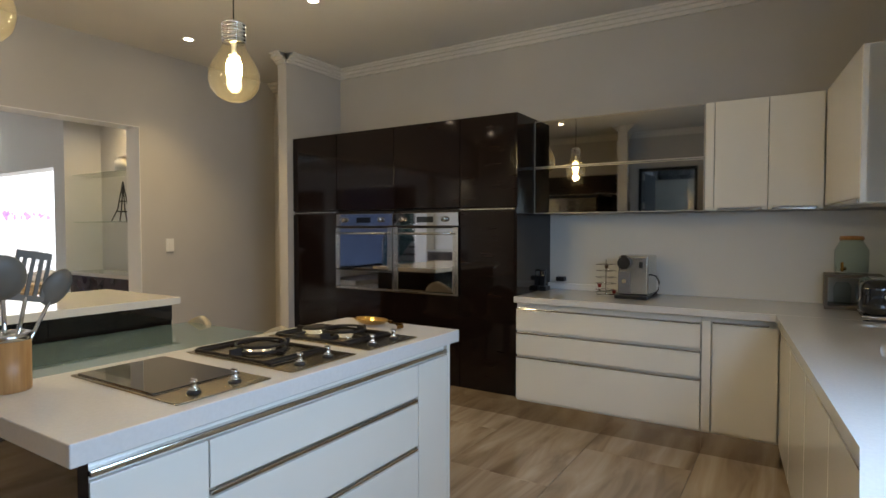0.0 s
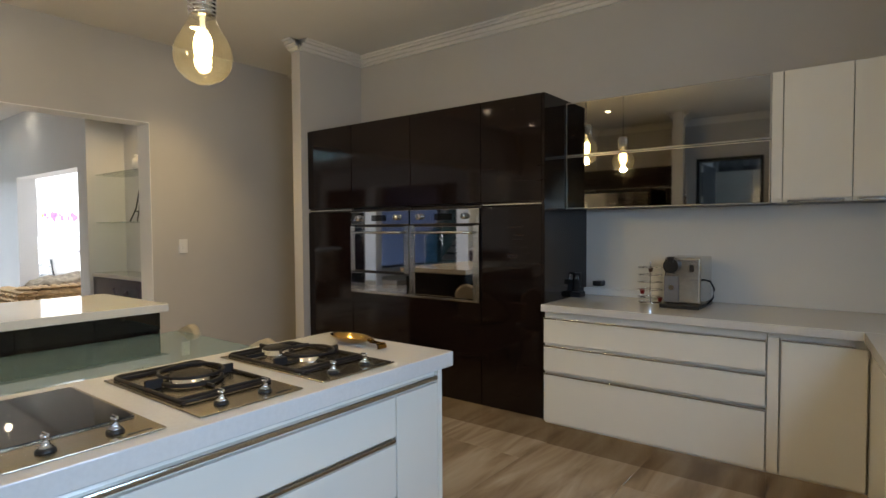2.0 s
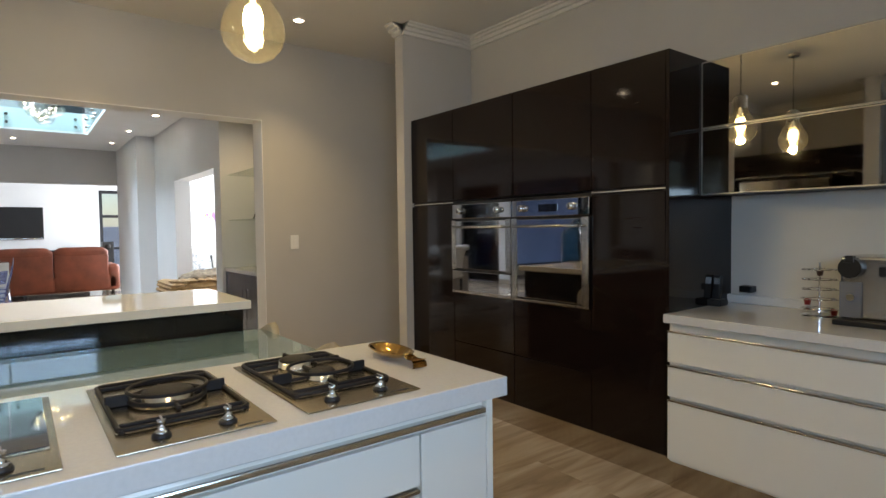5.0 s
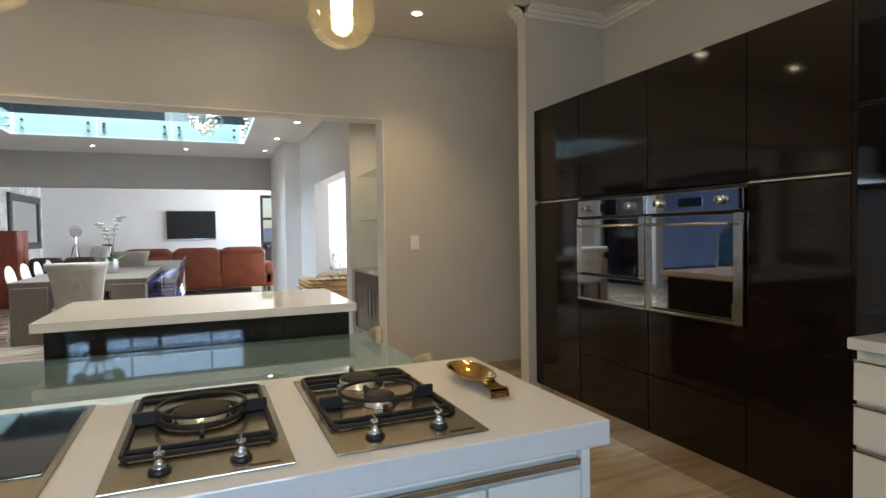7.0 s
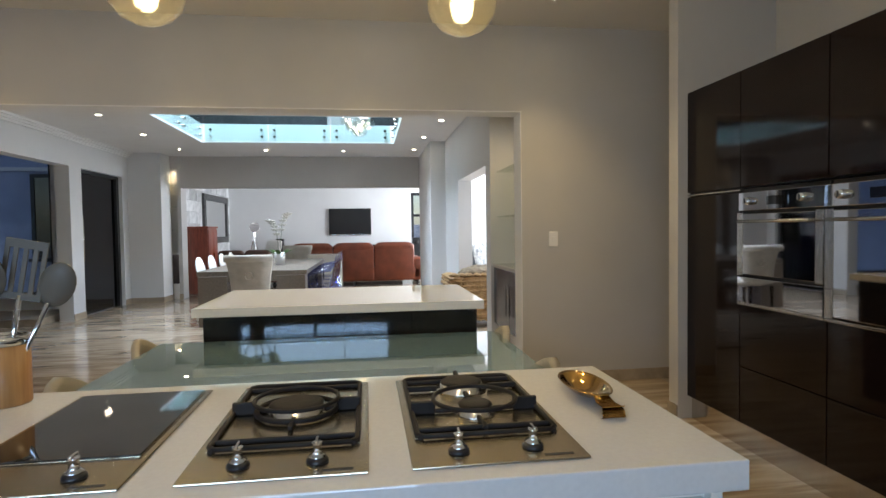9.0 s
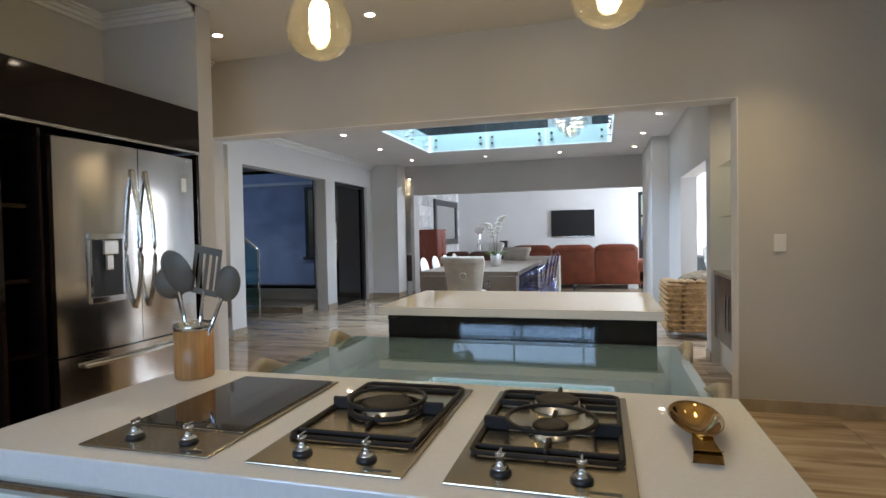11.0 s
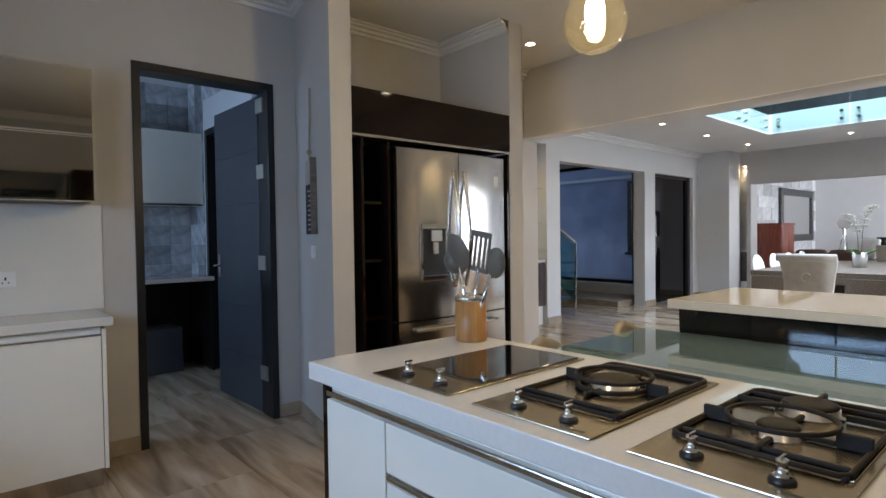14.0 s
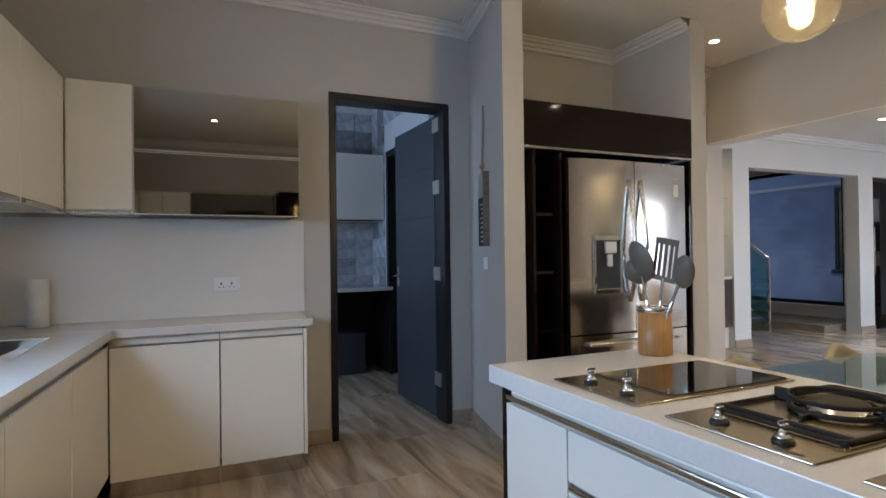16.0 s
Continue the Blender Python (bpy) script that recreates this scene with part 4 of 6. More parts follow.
for y in (1.4, 2.55):
    part("leg", box(-2.36, -2.30, y - 0.03, y + 0.03, 0, 0.724, 0.003), steel, tab)


def tub_chair(x, y, turn, top=0.785):
    c = thing("dining_chair", (0, 0, 0), "taupe leather tub chair at the glass table", "chair", "chairs at the glass table")
    part("seat", cushion(0.46, 0.46, 0.12, None, Matrix.Translation((0, 0, 0.44))), cream, c, "", True)
    bm = bmesh.new()
    n = 18
    inner, outer = [], []
    for i in range(n + 1):
        a = math.pi * (-0.12 + 1.24 * i / n)
        e = abs(i / n - 0.5) * 2
        top_z = top - 0.34 * e ** 1.4 + 0.06 * e ** 3
        for lst, r in ((inner, 0.215), (outer, 0.25)):
            lst.append([bm.verts.new((r * math.cos(a), r * 0.95 * math.sin(a) + 0.0, z)) for z in (0.40, 0.46, top_z - 0.03, top_z)])
    for k in range(n):
        for lst in (inner, outer):
            for j in range(3):
                bm.faces.new((lst[k][j], lst[k + 1][j], lst[k + 1][j + 1], lst[k][j + 1]))
        bm.faces.new((inner[k][3], inner[k + 1][3], outer[k + 1][3], outer[k][3]))
        bm.faces.new((inner[k][0], inner[k + 1][0], outer[k + 1][0], outer[k][0]))
    for k in (0, n):
        for j in range(3):
            bm.faces.new((inner[k][j], outer[k][j], outer[k][j + 1], inner[k][j + 1]))
    bmesh.ops.recalc_face_normals(bm, faces=bm.faces[:])
    part("backrest", bm, cream, c, "", True)
    for lx, ly in ((-0.18, -0.18), (0.18, -0.18), (-0.18, 0.18), (0.18, 0.18)):
        part("leg", rod((lx * 1.1, ly * 1.1, 0), (lx * 0.9, ly * 0.9, 0.40), 0.011, n=10), chrome, c, "chrome leg")
    c.matrix_basis = pose(x, y, 0, 0, 0, turn)
    return c


ch = tub_chair(-2.96, 2.645, 0)
for x, y, turn in ((-2.23, 2.65, 3), (-2.96, 1.335, 180), (-2.27, 1.33, 177)):
    copy_thing(ch, pose(x, y, 0, 0, 0, turn))

# ---- fridge niche ----
fz = thing("fridge_surround", (-2.78, -0.6, 0), "dark gloss wood fridge surround with open shelves", "cabinet")
part("header", box(-3.487, -2.077, -0.17, -0.15, 1.885, 2.163, 0.002), dark_wood, fz, "dark gloss header panel")
part("top", box(-3.487, -2.16, YS + 0.002, -0.171, 2.143, 2.163), dark_matt, fz)
part("underside", box(-3.487, -2.145, -0.40, -0.171, 1.885, 1.90), dark_matt, fz)
part("light_rail", box(-3.487, -2.077, -0.165, -0.148, 1.868, 1.884, 0.002), steel, fz, "steel edge strip")
part("side_panel", box(-3.487, -3.463, YS + 0.002, -0.16, 0, 1.866), dark_wood, fz)
part("side_panel", box(-2.162, -2.143, YS + 0.002, -0.16, 0, 1.866), dark_wood, fz)
part("divider", box(-2.39, -2.37, YS + 0.002, -0.2, 0, 1.866), dark_wood, fz)
part("back", box(-3.463, -2.162, YS + 0.002, YS + 0.015, 0, 1.866), dark_matt, fz)
for z in (0.35, 0.72, 1.09, 1.46):
    part("shelf", box(-2.37, -2.162, YS + 0.016, -0.24, z, z + 0.02), dark_wood, fz)

FX0, FX1, FY, FZ = -3.41, -2.405, -0.15, 1.825
fr = thing("fridge", (-2.91, -0.5, 0), "stainless steel french-door fridge with water dispenser", "fridge")
part("body", box(FX0 + 0.005, FX1 - 0.005, YS + 0.03, FY - 0.075, 0.02, FZ - 0.01, 0.004), dark_matt, fr, "dark grey fridge sides")


def curved_door(name, x0, x1, z0, z1, hole=None):
    """A steel door with a gentle bow from side to side."""
    bm = bmesh.new()
    n = 14
    cx, w = (FX0 + FX1) / 2, (FX1 - FX0) / 2

    def y_at(x):
        return FY + 0.028 * (1 - ((x - cx) / w) ** 2)

    cols = [x0 + (x1 - x0) * i / n for i in range(n + 1)]
    f = [[bm.verts.new((x, y_at(x), z)) for z in (z0, z1)] for x in cols]
    e = [[bm.verts.new((x, y_at(x), z)) for z in (z0, z1)] for x in cols]
    k = [[bm.verts.new((x, FY - 0.07, z)) for z in (z0, z1)] for x in cols]
    for i in range(n):
        bm.faces.new((f[i][0], f[i + 1][0], f[i + 1][1], f[i][1])).smooth = True
        bm.faces.new((k[i][0], k[i + 1][0], k[i + 1][1], k[i][1]))
        bm.faces.new((e[i][0], e[i + 1][0], k[i + 1][0], k[i][0]))
        bm.faces.new((e[i][1], e[i + 1][1], k[i + 1][1], k[i][1]))
    bm.faces.new((e[0][0], e[0][1], k[0][1], k[0][0]))
    bm.faces.new((e[n][0], e[n][1], k[n][1], k[n][0]))
    for q in bm.faces:
        q.normal_update()
        want = Vector((0, 1, 0)) if q.smooth else q.calc_center_median() - Vector(((x0 + x1) / 2, FY - 0.03, (z0 + z1) / 2))
        if q.normal.dot(want) < 0:
            q.normal_flip()
    return part(name, bm, fridge_steel, fr, "brushed steel door")


fm = -2.92
dl = curved_door("door", fm + 0.003, FX1, 0.70, FZ)
dr = curved_door("door", FX0, fm - 0.003, 0.70, FZ)
curved_door("drawer", FX0, FX1, 0.37, 0.69)
curved_door("drawer", FX0, FX1, 0.06, 0.36)
for d, x in ((dl, fm + 0.05), (dr, fm - 0.05)):
    pts = [(x, FY + 0.03 + 0.055 * math.sin(math.pi * min(1, max(0, i / 16)) ** 0.8), 0.90 + 0.80 * i / 16) for i in range(17)]
    part("handle", tube(pts, 0.013, None, 10), steel, d, "bowed steel bar handle", True)
part("handle", tube([(FX0 + 0.12 + (FX1 - FX0 - 0.24) * i / 14, FY + 0.035 + 0.035 * math.sin(math.pi * i / 14), 0.635) for i in range(15)], 0.012, None, 10), steel, fr, "bowed steel bar handle", True)
ex0, ex1 = -2.80, -2.575
dp = part("dispenser", boxes([(ex0, ex1, FY + 0.0, FY + 0.033, 1.30, 1.335), (ex0, ex0 + 0.015, FY, FY + 0.033, 0.99, 1.30), (ex1 - 0.015, ex1, FY, FY + 0.033, 0.99, 1.30), (ex0, ex1, FY, FY + 0.04, 0.955, 0.99)], 0.003), chrome, dl, "polished dispenser surround")
part("recess", box(ex0 + 0.015, ex1 - 0.015, FY + 0.018, FY + 0.030, 0.99, 1.30), black_plastic, dl, "dark dispenser recess")
part("spout", boxes([((ex0 + ex1) / 2 - 0.05, (ex0 + ex1) / 2 + 0.05, FY + 0.03, FY + 0.06, 1.215, 1.295), ((ex0 + ex1) / 2 - 0.025, (ex0 + ex1) / 2 + 0.025, FY + 0.03, FY + 0.05, 1.13, 1.215)], 0.006), steel, dl)
part("badge", box(-3.34, -3.27, FY + 0.008, FY + 0.0125, 1.715, 1.74, 0.001), chrome, dr)
part("label_sticker", box(-3.335, -3.29, FY + 0.008, FY + 0.0122, 1.60, 1.69, 0.0005), white_paint, dr, "small white energy sticker")

# ---- scullery door, sign, switches ----
setting("door_frame", boxes([(DX0, DX0 + 0.045, YS - 0.155, YS + 0.012, 0, DZ), (DX1 - 0.045, DX1, YS - 0.155, YS + 0.012, 0, DZ), (DX0 + 0.045, DX1 - 0.045, YS - 0.155, YS + 0.012, DZ - 0.045, DZ)], 0.002), frame_dark, "dark painted door frame", "door frame")
dd = thing("door_1", (DX0 + 0.05, YS - 0.12, 0), "charcoal panelled scullery door standing open", "door")
dd["kind"] = "structure"
mdoor = pose(DX0 + 0.05, YS - 0.155, 0, 0, 0, -89)
bm = bmesh.new()
for i in range(6):
    z = 0.012 + i * 0.374
    box(0.0, 0.80, -0.04, 0.0, z, z + 0.369, 0.003, bm, mdoor)
box(0.002, 0.798, -0.036, -0.004, 0.012, 2.25, 0, bm, mdoor)
part("door_leaf", bm, charcoal, dd, "charcoal ribbed door leaf")
bm = bmesh.new()
rod((0.745, 0.0, 1.04), (0.745, 0.045, 1.04), 0.009, bm)
rod((0.745, 0.045, 1.04), (0.63, 0.05, 1.04), 0.008, bm)
box(0.725, 0.765, 0.0, 0.006, 0.95, 1.13, 0.002, bm)
bmesh.ops.transform(bm, matrix=mdoor, verts=bm.verts[:])
part("door_handle", bm, chrome, dd, "steel lever handle")
for z in (0.3, 1.08, 1.72, 2.18):
    part("hinge", box(DX0 + 0.04, DX0 + 0.056, YS - 0.17, YS - 0.06, z - 0.05, z + 0.05, 0.002), satin_aluminium, dd, "steel hinge")

pale_board = material("pale_board", (0.42, 0.39, 0.35), 0.7, vary=0.1)
sg = thing("wall_sign", (-1.93, -0.47, 1.31), "small wooden board sign hung on a rope", "sign")
part("board", boxes([(-1.93, -1.915, -0.575, -0.375, 1.315, 1.64)], 0.002), material("chalkboard", (0.02, 0.021, 0.025), 0.7, vary=0.2), sg, "black board with pale writing")
part("board_top", box(-1.93, -1.914, -0.575, -0.375, 1.641, 1.80, 0.002), pale_board, sg, "pale upper board")
part("side", box(-1.93, -1.89, -0.374, -0.357, 1.315, 1.80, 0.002), oak_grey, sg)
part("rope", tube([(-1.918, -0.47, 1.79), (-1.912, -0.455, 1.90), (-1.915, -0.447, 2.05), (-1.918, -0.445, 2.25)], 0.007, None, 8), material("rope", (0.36, 0.30, 0.22), 0.9, bump=0.5), sg, "", True)
part("knot", cushion(0.03, 0.03, 0.04, None, Matrix.Translation((-1.912, -0.462, 1.845)), 3), material("rope_knot", (0.34, 0.28, 0.2), 0.9, bump=0.5), sg, "", True)
random.seed(5)
for i in range(9):
    w = random.uniform(0.05, 0.11)
    part("writing", box(-1.9149, -1.9138, -0.475 - w / 2, -0.475 + w / 2, 1.342 + i * 0.031, 1.352 + i * 0.031), pale_board, sg)


def switch(name, x, y, z, axis, label, w=0.075, h=0.12, sockets=0):
    s = thing(name, (x, y, z), label, "switch" if not sockets else "socket")
    if axis == "x":
        p = part("plate", box(x, x + 0.009, y - w / 2, y + w / 2, z - h / 2, z + h / 2, 0.003), white_paint, s)
        part("rocker", box(x + 0.009, x + 0.013, y - 0.012, y + 0.012, z - 0.022, z + 0.022, 0.002), white_paint, s)
    else:
        p = part("plate", box(x - w / 2, x + w / 2, y, y + 0.009, z - h / 2, z + h / 2, 0.003), white_paint, s)
        for k in range(sockets):
            cx = x + (k - (sockets - 1) / 2) * 0.06
            part("pin_hole", boxes([(cx - 0.004, cx + 0.004, y + 0.0088, y + 0.0096, z - 0.004, z + 0.012), (cx - 0.016, cx - 0.009, y + 0.0088, y + 0.0096, z - 0.02, z - 0.014), (cx + 0.009, cx + 0.016, y + 0.0088, y + 0.0096, z - 0.02, z - 0.014)]), black_plastic, s)
    return s


switch("light_switch", XW, 3.68, 1.187, "x", "white light switch on the grey wall")
nib_switch = switch("light_switch", -1.93, -0.45, 1.212, "x", "white light switch under the sign", 0.08, 0.08)
switch("socket", -0.43, YS + 0.014, 1.058, "y", "white double socket on the backsplash", 0.15, 0.085, 2)

# both hang on the askew nib
sg.matrix_basis = pose(-2.0225, -0.555, 1.27, 0, 0, -13)
nib_switch.matrix_basis = pose(-2.018, -0.535, 1.16, 0, 0, -13)

# dark door in the passage behind the pier
pd = thing("door_2", (-4.2, YN + 0.1, 0), "dark wooden passage door beside the pier", "door")
pd["kind"] = "structure"
part("door_leaf", box(-4.495, -3.805, YN + 0.03, YN + 0.07, 0, 2.295, 0.003), dark_wood, pd)
part("door_handle", rod((-4.44, YN + 0.03, 1.05), (-4.44, YN - 0.02, 1.05), 0.008), steel, pd)


# ---- pendants and downlights ----
def pendant(x, y, z):
    p = thing("pendant_lamp", (x, y, z), "giant clear glass bulb pendant with a chrome cap", "pendant lamp", "bulb pendants")
    o = Matrix.Translation((x, y, z - 0.135)) @ Matrix.Scale(1.12, 4) @ Matrix.Translation((0, 0, 0.135))
    part("bulb", lathe([(0, -0.135), (0.03, -0.131), (0.07, -0.112), (0.098, -0.08), (0.11, -0.04), (0.108, -0.005), (0.094, 0.035), (0.07, 0.075), (0.052, 0.11), (0.045, 0.14)], 40, None, o), bulb_glass, p, "clear glass bulb", True)
    bm = bmesh.new()
    prof = [(0.0, 0.235), (0.02, 0.232), (0.035, 0.222), (0.05, 0.215)]
    for k in range(5):
        zz = 0.21 - k * 0.016
        prof += [(0.053, zz), (0.053, zz - 0.006), (0.047, zz - 0.009), (0.047, zz - 0.013)]
    prof += [(0.05, 0.128), (0.0, 0.128)]
    part("cap", lathe(prof, 32, bm, o), chrome, p, "ribbed chrome screw cap", True)
    part("lamp", lathe([(0, -0.078), (0.012, -0.074), (0.017, -0.06), (0.016, -0.045), (0.026, -0.03), (0.034, -0.005), (0.034, 0.03), (0.026, 0.055), (0.0, 0.062)], 20, None, o), bulb_filament, p, "glowing inner lamp", True)
    part("neck", rod((x, y, z + 0.05), (x, y, z + 0.165), 0.012), white_paint, p)
    part("cord", rod((x, y, z + 0.275), (x, y, ZC - 0.02), 0.0035, n=8), black_plastic, p)
    part("ceiling_rose", lathe([(0, -0.03), (0.045, -0.03), (0.05, -0.02), (0.05, 0.0), (0, 0.0)], 24, None, Matrix.Translation((x, y, ZC))), chrome, p, "", True)
    light = new("pendant_light", bpy.data.lights.new("pendant_light", "POINT"))
    light.data.energy, light.data.color, light.data.shadow_soft_size = 18, (1.0, 0.78, 0.42), 0.03
    light.location = (x, y, z - 0.105)


for y in (1.474, 2.525):
    pendant(-2.17, y, 2.095)


def downlight(x, y, z, watts=0.0, color=(1.0, 0.72, 0.33), cone=95):
    d = thing("downlight", (x, y, z), "round recessed ceiling downlight, lit", "downlight", "ceiling downlights")
    o = Matrix.Translation((x, y, z))
    part("trim_ring", lathe([(0.033, -0.001), (0.047, -0.001), (0.047, -0.005), (0.04, -0.009), (0.033, -0.004), (0.033, -0.001)], 24, None, o), white_paint, d, "", True)
    part("lamp", lathe([(0, -0.0035), (0.032, -0.0035), (0.032, -0.002), (0, -0.002)], 20, None, o), down_glow, d)
    if watts:
        s = new("downlight_beam", bpy.data.lights.new("downlight_beam", "SPOT"))
        s.data.energy, s.data.color, s.data.spot_size, s.data.spot_blend, s.data.shadow_soft_size = watts, color, radians(cone), 1.0, 0.03
        s.location = (x, y, z - 0.012)


for y in (-0.39, 0.90, 2.20, 3.52):
    downlight(-4.03, y, ZC, 74)
for x, y in ((-0.55, 0.4), (-0.55, 1.9), (-0.55, 3.4), (-2.6, 3.5), (-2.75, -0.45 + 0.9)):
    downlight(x, y, ZC, 16 if x > -2.7 else 13)
for x, y in ((-6.2, -1.07), (-7.65, -1.07), (-9.1, -1.09), (-10.6, -1.05), (-10.7, 0.4), (-10.7, 1.77), (-10.5, 3.05), (-9.14, 3.1), (-7.74, 3.2)):
    downlight(x, y, ZD, 9 if x < -10 else 0)
for x, y, z in ((-5.4, DN + 0.17, 2.5), (-5.6, DS - 0.16, 2.5), (FAR - 0.1, -1.49, 2.5)):
    downlight(x, y, z, 26 if x > -8 else 5, cone=165)

# ---- niches beside the openings ----
def niche(x0, x1, yb, yf, label, low_dark):
    """White ledge, dark low cupboard and two glass shelves in a wall recess."""
    s = 1 if yf > yb else -1
    c = thing("niche_cabinet", ((x0 + x1) / 2, (yb + yf) / 2, 0.4), label, "cabinet")
    part("ledge", box(x0, x1, *sorted((yb, yf)), 0.865, 0.90, 0.003), quartz, c, "white ledge")
    part("body", box(x0, x1, *sorted((yb, yf - 0.03 * s)), 0.26, 0.864, 0.002), low_dark, c)
    m = (x0 + x1) / 2
    for a, b in ((x0, m), (m, x1)):
        d = part("door", box(a + 0.004, b - 0.004, *sorted((yf - 0.029 * s, yf - 0.01 * s)), 0.265, 0.86, 0.002), low_dark, c)
        hx = b - 0.06 if b == m else a + 0.06
        part("handle", rod((hx, yf + 0.012 * s, 0.42), (hx, yf + 0.012 * s, 0.72), 0.007, n=8), steel, d, "steel bar handle")
    part("foot", box(x0, x1, *sorted((yb, yf - 0.06 * s)), 0, 0.259), white_paint, c)
    for z in (1.40, 1.88):
        g_ = thing("glass_shelf", (m, yb, z), "clear glass shelf in the wall niche", "shelf", "glass shelves")
        part("pane", box(x0 + 0.004, x1 - 0.004, *sorted((yb + 0.002 * s, yf - 0.05 * s)), z, z + 0.009, 0.002), shelf_glass, g_)
    return c


dark_smoke = material("smoky_dark_veneer", (0.055, 0.04, 0.04), 0.2, vary=0.3, scale=6)
niche(-6.118, XW2 - 0.002, DN + 0.358, DN + 0.02, "dark niche cupboard with white ledge and steel handles", dark_smoke)
niche(-6.438, XW2 - 0.02, DS - 0.298, DS - 0.02, "dark niche cupboard with white ledge and steel handles", dark_smoke)
fc = thing("niche_cabinet", (FAR - 0.1, -1.49, 0.4), "dark niche cupboard with white ledge", "cabinet")
part("ledge", box(FAR - 0.2, FAR - 0.005, -1.548, -1.432, 0.865, 0.90), quartz, fc, "white ledge")
part("body", box(FAR - 0.2, FAR - 0.02, -1.548, -1.432, 0.3, 0.864), dark_smoke, fc)
part("foot", box(FAR - 0.2, FAR - 0.04, -1.548, -1.432, 0.0, 0.299), white_paint, fc)
for z in (1.33, 1.78, 2.2):
    g_ = thing("glass_shelf", (FAR - 0.1, -1.49, z), "clear glass shelf in the wall niche", "shelf", "glass shelves")
    part("pane", box(FAR - 0.198, FAR - 0.02, -1.547, -1.433, z, z + 0.009), shelf_glass, g_)
v = thing("ceramic_jar", (-5.42, DN + 0.2, 1.89), "small white ceramic jar on a glass shelf", "jar")
part("body", lathe([(0, 0.0), (0.05, 0.0), (0.065, 0.05), (0.06, 0.11), (0.035, 0.14), (0.045, 0.155), (0.0, 0.155)], 24, None, Matrix.Translation((-5.42, DN + 0.2, 1.8895))), white_paint, v, "", True)
v = thing("tower_ornament", (-5.4, DN + 0.2, 1.409), "black wire lattice tower ornament on a glass shelf", "ornament")
for sx, sy in ((-1, -1), (1, -1), (-1, 1), (1, 1)):
    part("leg", tube([(-5.4 + sx * 0.075, DN + 0.2 + sy * 0.075, 1.4095), (-5.4 + sx * 0.035, DN + 0.2 + sy * 0.035, 1.53), (-5.4 + sx * 0.012, DN + 0.2 + sy * 0.012, 1.70), (-5.4, DN + 0.2, 1.80)], 0.006, None, 6), dark_matt, v)
for z, w_ in ((1.50, 0.046), (1.60, 0.028)):
    part("deck", box(-5.4 - w_, -5.4 + w_, DN + 0.2 - w_, DN + 0.2 + w_, z, z + 0.012, 0.002), dark_matt, v)

for r in [(-6.74, -6.44, DS, DS + 0.012, 0, 0.1), (-9.43, -9.08, DS, DS + 0.012, 0, 0.1), (-11.1, -10.87, DS, DS + 0.012, 0, 0.1), (-11.1, -11.088, DS + 0.012, -1.55, 0, 0.1), (-11.6, -11.088, -1.55, -1.538, 0, 0.1), (-9.55, -9.538, 3.25, DN, 0, 0.1), (-9.55, -8.25, DN - 0.012, DN, 0, 0.1), (-6.35, -6.12, DN - 0.012, DN, 0, 0.1), (-9.8, -8.688, -6.7, -2.4, 0, 0.1), (FAR, FAR + 0.012, -1.43, -1.36, 0, 0.1), (XT, XT + 0.012, -1.58, 3.25, 0, 0.1)]:
    setting("baseboard", box(*r, 0.002), skirting, "beige tile skirting", "baseboard")
bm = bmesh.new()
for d, h0 in ((0.03, 0.09), (0.06, 0.06), (0.1, 0.03)):
    box(FAR, XW2, DS, DS + d, ZD - h0, ZD - 0.001 - d * 0.001, 0.003, bm, segments=1)
setting("cornice", bm, white_paint, "white stepped plaster cornice", "cornice")

# ---- void with glass balustrade, chandelier ----
bal = thing("glass_balustrade", (-8.7, 1.1, ZD), "green glass balustrade round the ceiling void", "balustrade")
for y in (VY0 + 0.02, VY1 - 0.032):
    for k in range(2):
        a = VX0 + 0.05 + k * (VX1 - VX0 - 0.1) / 2
        p_ = part("pane", box(a + 0.01, a + (VX1 - VX0 - 0.1) / 2 - 0.01, y, y + 0.012, ZD + 0.02, ZD + 1.15), rail_glass, bal, "green glass pane")
        for fx_ in (0.12, 0.88):
            for z in (ZD + 0.09, ZD + 0.2):
                xx = a + fx_ * (VX1 - VX0 - 0.1) / 2
                part("standoff", rod((xx, y - 0.02, z), (xx, y + 0.032, z), 0.022, n=10), steel, p_, "steel standoff bolt")
for x in (VX0 + 0.02, VX1 - 0.032):
    for k in range(3):
        a = VY0 + 0.05 + k * (VY1 - VY0 - 0.1) / 3
        w_ = (VY1 - VY0 - 0.1) / 3
        p_ = part("pane", box(x, x + 0.012, a + 0.01, a + w_ - 0.01, ZD + 0.02, ZD + 1.15), rail_glass, bal, "green glass pane")
        for fy_ in (0.1, 0.9):
            for z in (ZD + 0.09, ZD + 0.2):
                part("standoff", rod((x - 0.02, a + fy_ * w_, z), (x + 0.032, a + fy_ * w_, z), 0.022, n=10), steel, p_, "steel standoff bolt")
# added flat panel in place of unidentified pale curved shapes upstairs
pl = thing("wall_panel", (-13.7, 1.9, 3.3), "plain stand-in panel for pale curved shapes on the upper landing", "panel")
part("panel", box(-13.78, -13.7, 1.3, 2.3, 3.3, 5.2, 0.004), wall_paint, pl)
clear_ball = thin_glass("chandelier_glass", (0.92, 0.93, 0.92), 3.0)
chd = thing("chandelier", (-8.6, 2.06, 3.4), "cluster of clear glass globes hanging in the void", "chandelier")
random.seed(8)
